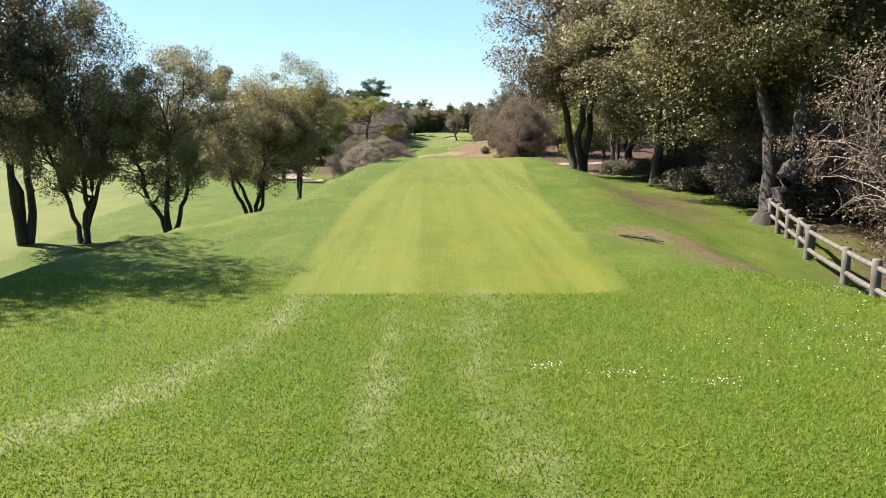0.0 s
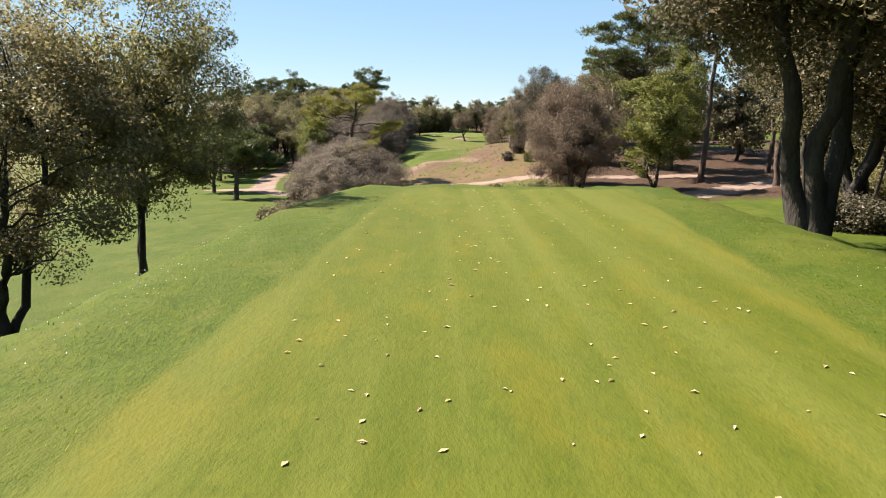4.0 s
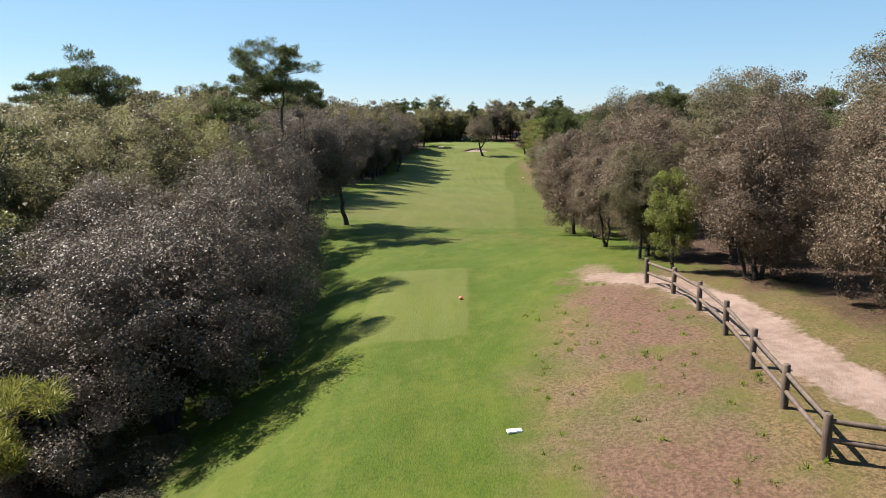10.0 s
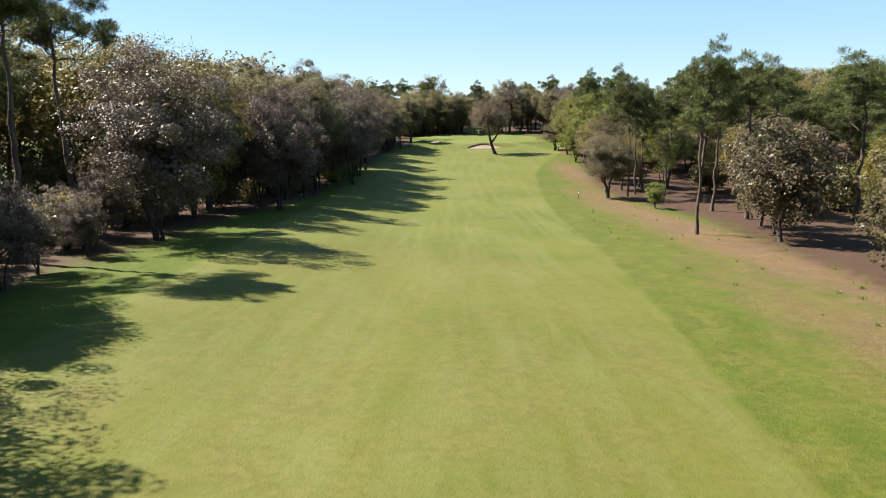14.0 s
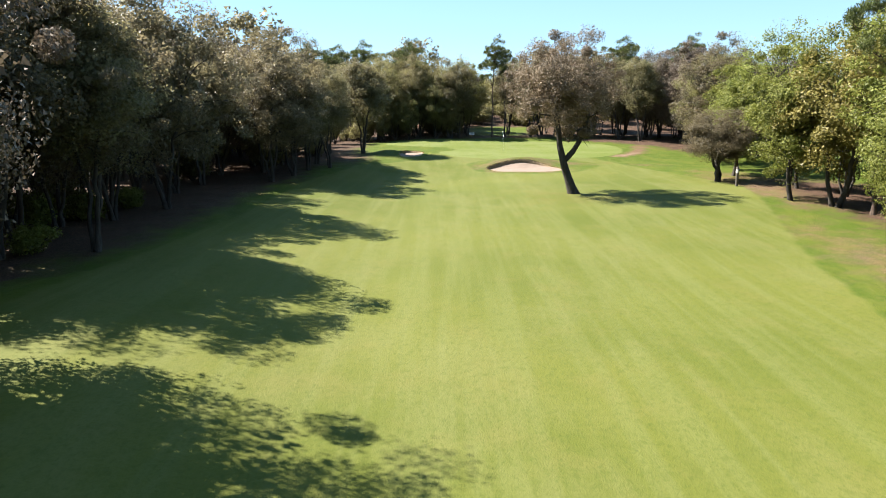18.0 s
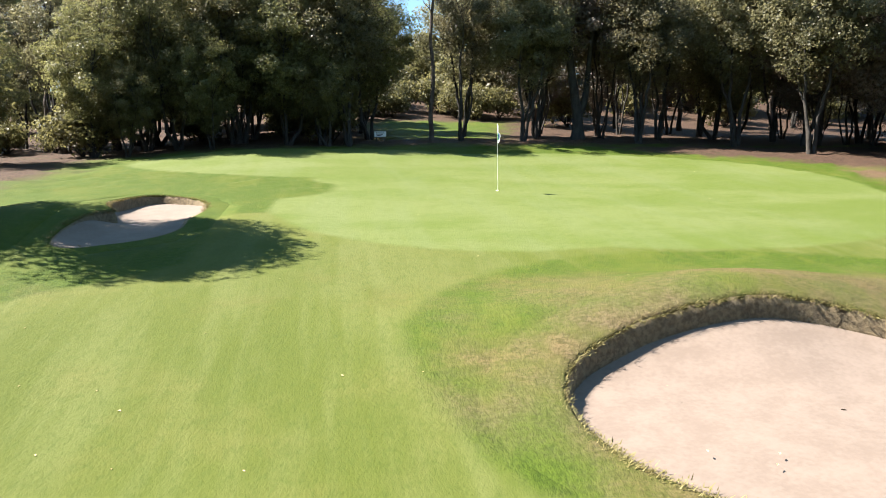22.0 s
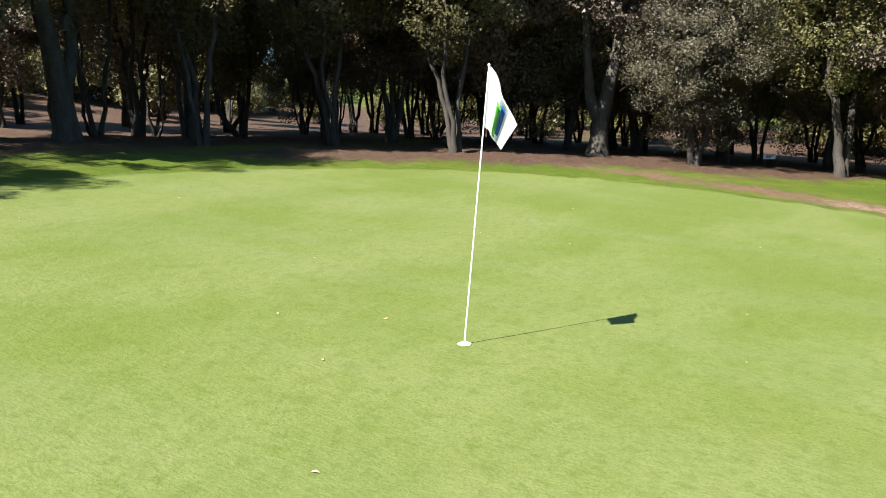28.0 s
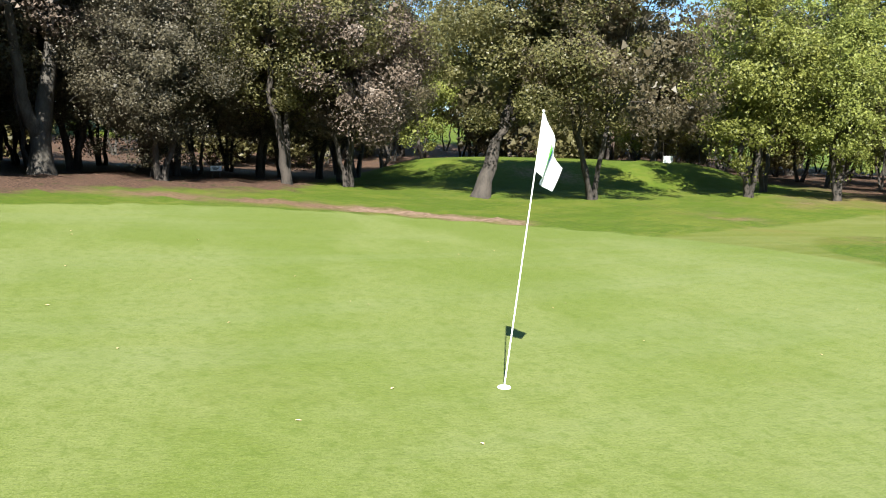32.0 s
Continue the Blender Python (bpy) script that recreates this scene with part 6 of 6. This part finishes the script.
def board(name, label, x, y, wide, high, clear, turn, bars=True, legs=2):
    thing = tagged(new(name), label, "sign")
    thing.matrix_basis = pose(x, y, level(x, y), 0, 0, turn)
    part("panel", box(bmesh.new(), wide, 0.03, high, (0, 0, clear + high / 2)), WHITE, thing)
    for k in range(legs):
        u = (k - (legs - 1) / 2) * wide * 0.7
        part("leg", box(bmesh.new(), 0.045, 0.045, clear + high * 0.6, (u, 0.045, (clear + high * 0.6) / 2 - 0.1)), WOOD_BROWN, thing)
    if bars:
        for k in range(3):
            part("printed_bar", box(bmesh.new(), wide * (0.7 - 0.15 * k), 0.006, high * 0.14, (-0.05 * k * wide, -0.017, clear + high * (0.75 - 0.25 * k)), 0.001), DARK_METAL, thing)
    return thing


board("tee_sign", "small white board on the mown tee mound", 31.9, 277.8, 0.44, 0.34, 0.02, -125, False, 2)
board("notice_board", "low white notice board under the trees", 33.0, 299.4, 0.42, 0.2, 0.25, -85)
board("notice_board", "low white notice board at the wood's edge", 5.2, 315.0, 0.6, 0.26, 0.25, -10)
board("notice_board", "small pale sign beside the sandy path", 9.6, 76.6, 0.34, 0.2, 0.15, -20)


def stake(label, x, y, high, material, radius=0.03):
    thing = tagged(new("marker_stake"), label, "stake")
    thing.location = (x, y, level(x, y))
    part("shaft", raw_mesh("shaft", *tube([(0, 0, -0.1), (0.005, 0, high * 0.5), (0, 0, high - 0.02), (0, 0, high), (0, 0, high + 0.004)], (radius, radius, radius, radius * 0.7, 0.002), 10), material, True), material, thing)
    part("band", raw_mesh("band", *tube([(0.003, 0, high * 0.70), (0.001, 0, high * 0.86)], (radius * 1.06, radius * 1.06), 12), WHITE, True), WHITE, thing)


stake("dark distance stake in the neighbouring fairway", -15.4, 58.0, 0.75, DARK_METAL, 0.05)
stake("slim dark distance stake in the dry rough", 14.44, 211.9, 0.8, WOOD_BROWN, 0.035)
stake("pale weathered stake at the trees' edge", 21.0, 269.8, 1.3, WOOD_GREY, 0.09)


def tee_marker(label, x, y, material):
    thing = tagged(new("tee_marker"), label, "tee marker")
    thing.location = (x, y, level(x, y))
    bm = bmesh.new()
    bmesh.ops.create_uvsphere(bm, u_segments=14, v_segments=8, radius=0.07, matrix=Matrix.Translation((0, 0, 0.05)) @ Matrix.Diagonal((1, 1, 0.8, 1)))
    for f in bm.faces:
        f.smooth = True
    part("ball", bm, material, thing)
    part("spike", raw_mesh("spike", *tube([(0, 0, -0.08), (0, 0, 0.03)], (0.008, 0.012), 6), DARK_METAL, True), DARK_METAL, thing)


RED_PAINT = coated("red_paint", (0.62, 0.10, 0.07), (0.70, 0.14, 0.10), 10, 0.45, 0.05, 0.002)
tee_marker("red ball marker on the forward tee", 1.55, 105.2, RED_PAINT)
slab = tagged(new("yardage_plate"), "white plate set flush in the rough", "yardage plate")
slab.matrix_basis = pose(2.46, 94.4, level(2.46, 94.4), 0, 0, 12)
part("plate", box(bmesh.new(), 0.30, 0.14, 0.04, (0, 0, 0.02)), WHITE, slab)
birdbox = tagged(new("nest_box"), "dark green nest box hung on a pale trunk", "nest box")
birdbox.matrix_basis = pose(16.05, 315.75, level(16.2, 316.2) + 3.05, 0, 0, 15)
part("body", box(bmesh.new(), 0.2, 0.18, 0.3), DARK_METAL, birdbox)
part("roof", box(bmesh.new(), 0.24, 0.24, 0.03, (0, -0.02, 0.165)), DARK_METAL, birdbox)

branch = tagged(new("fallen_branch"), "dark dead branch lying on the tee's bank", "branch")
branch.location = (3.55, 12.1, level(3.55, 12.1))
branch.scale = (0.6, 0.6, 0.6)
part("wood", raw_mesh("wood", *joined([tube([(-0.42, 0.55, 0.04), (-0.2, 0.3, 0.055), (0.05, 0.02, 0.05), (0.3, -0.3, 0.05), (0.52, -0.62, 0.035)], (0.02, 0.045, 0.05, 0.04, 0.015), 8), tube([(0.0, 0.05, 0.05), (0.2, 0.0, 0.09), (0.42, -0.12, 0.06)], (0.025, 0.018, 0.008), 6)]), BARK, True), BARK, branch)

# ---- rough grass and daisies where the flight passes low ----
grass_rng = np.random.default_rng(9)


def meadow(name, n, xa, xb, ya, yb, high, keep):
    x, y = grass_rng.uniform(xa, xb, n), grass_rng.uniform(ya, yb, n)
    k = keep(x, y)
    x, y = x[k], y[k]
    return blades(name, x, y, land(x, y) - 0.005, high, grass_rng)


meadow("rough_grass", 420000, -5.5, 6.5, 1.9, 9.6, 0.028, lambda x, y: (np.abs(x - 0.3) < 0.8 + 0.62 * y) & (sd_tee(x, y) < -0.02) & (grass_rng.random(len(x)) < 1.25 - 0.1 * y))
meadow("rough_grass", 40000, -6, 8, 9.5, 46, 0.022, lambda x, y: (sd_tee(x, y) < -0.03) & (np.abs(x - 0.3) < 5.5))
meadow("rough_grass", 40000, -8, 8, 48, 68, 0.07, lambda x, y: np.sin(x * 1.3 + 2 * np.sin(y * 0.7)) * np.sin(y * 0.9 + x * 0.3) > 0.1)


def daisies(n, cx, cy, rx, ry):
    x, y = grass_rng.normal(cx, rx, n), grass_rng.normal(cy, ry, n)
    a = np.linspace(0, 2 * np.pi, 6, endpoint=False)
    r = grass_rng.uniform(0.003, 0.0065, n)
    c = np.stack([x, y, land(x, y) + 0.05], -1)
    v = c[:, None] + np.stack([np.cos(a)[None] * r[:, None], np.sin(a)[None] * r[:, None], 0.004 * np.cos(3 * a)[None] + 0 * r[:, None]], -1)
    me = raw_mesh("daisies", v.reshape(-1, 3), np.arange(6 * n).reshape(-1, 6), WHITE)
    return tagged(new("daisies", me), "small white daisies in the grass", "flowers", kind="stuff")


daisies(40, 0.9, 5.6, 0.10, 0.08)
daisies(36, 1.5, 5.4, 0.16, 0.08)
daisies(30, 2.1, 5.2, 0.2, 0.06)
daisies(220, 3.9, 6.2, 0.9, 0.5)
daisies(150, 4.9, 7.6, 0.6, 0.8)
daisies(160, 4.2, 44.6, 1.6, 0.9)
daisies(350, -3.0, 22.0, 0.35, 5.0)
daisies(200, 4.9, 24.5, 0.4, 1.6)


def tufts(n, per, xa, xb, ya, yb, high, keep):
    """Scattered clumps of taller grass."""
    cx, cy = grass_rng.uniform(xa, xb, n), grass_rng.uniform(ya, yb, n)
    k = keep(cx, cy)
    cx, cy = np.repeat(cx[k], per), np.repeat(cy[k], per)
    x, y = cx + grass_rng.normal(0, 0.05, len(cx)), cy + grass_rng.normal(0, 0.05, len(cy))
    return blades("grass_tufts", x, y, land(x, y) - 0.01, high, grass_rng)


tufts(520, 18, -7, 9, 48, 72, 0.10, lambda x, y: sd_path(x, y) < -0.2)
tufts(380, 16, -3, 8, 76, 106, 0.10, lambda x, y: (sd_path(x, y) < -0.2) & (sd_dry(x, y) > -0.5))
tufts(70, 20, 10, 20, 140, 215, 0.12, lambda x, y: sd_fairway(x, y) < -1)


def fallen(name, label, n, xa, xb, ya, yb, size, material):
    """Single curled leaves lying on the turf."""
    x, y = grass_rng.uniform(xa, xb, n), grass_rng.uniform(ya, yb, n)
    at = np.stack([x, y, land(x, y) + 0.006], -1)
    a = grass_rng.uniform(0, 6.283, n)
    s = size * grass_rng.uniform(0.6, 1.3, n)
    u, w = np.stack([np.cos(a) * s, np.sin(a) * s, 0 * a], -1), np.stack([-np.sin(a) * s * 0.45, np.cos(a) * s * 0.45, 0 * a], -1)
    lift = np.stack([0 * a, 0 * a, s * grass_rng.uniform(0.1, 0.4, n)], -1)
    v = np.stack([at - u, at + w + lift, at + u, at - w + lift], 1).reshape(-1, 3)
    me = raw_mesh(name, v, np.arange(4 * n).reshape(-1, 4), material)
    return tagged(new(name, me), label, "leaves", kind="stuff")


DEAD_LEAF = coated("fallen_leaf", (0.30, 0.21, 0.10), (0.48, 0.38, 0.20), 9, 0.8)
fallen("fallen_leaves", "dry yellow leaves fallen on the tee", 260, -1.2, 3.0, 20, 36.5, 0.028, DEAD_LEAF)
fallen("fallen_leaves", "dry leaves strewn over the putting green", 70, 1, 17, 292, 307, 0.022, DEAD_LEAF)
fallen("fallen_leaves", "dry leaves strewn on the fairway's end", 60, -2, 8, 274, 292, 0.025, DEAD_LEAF)
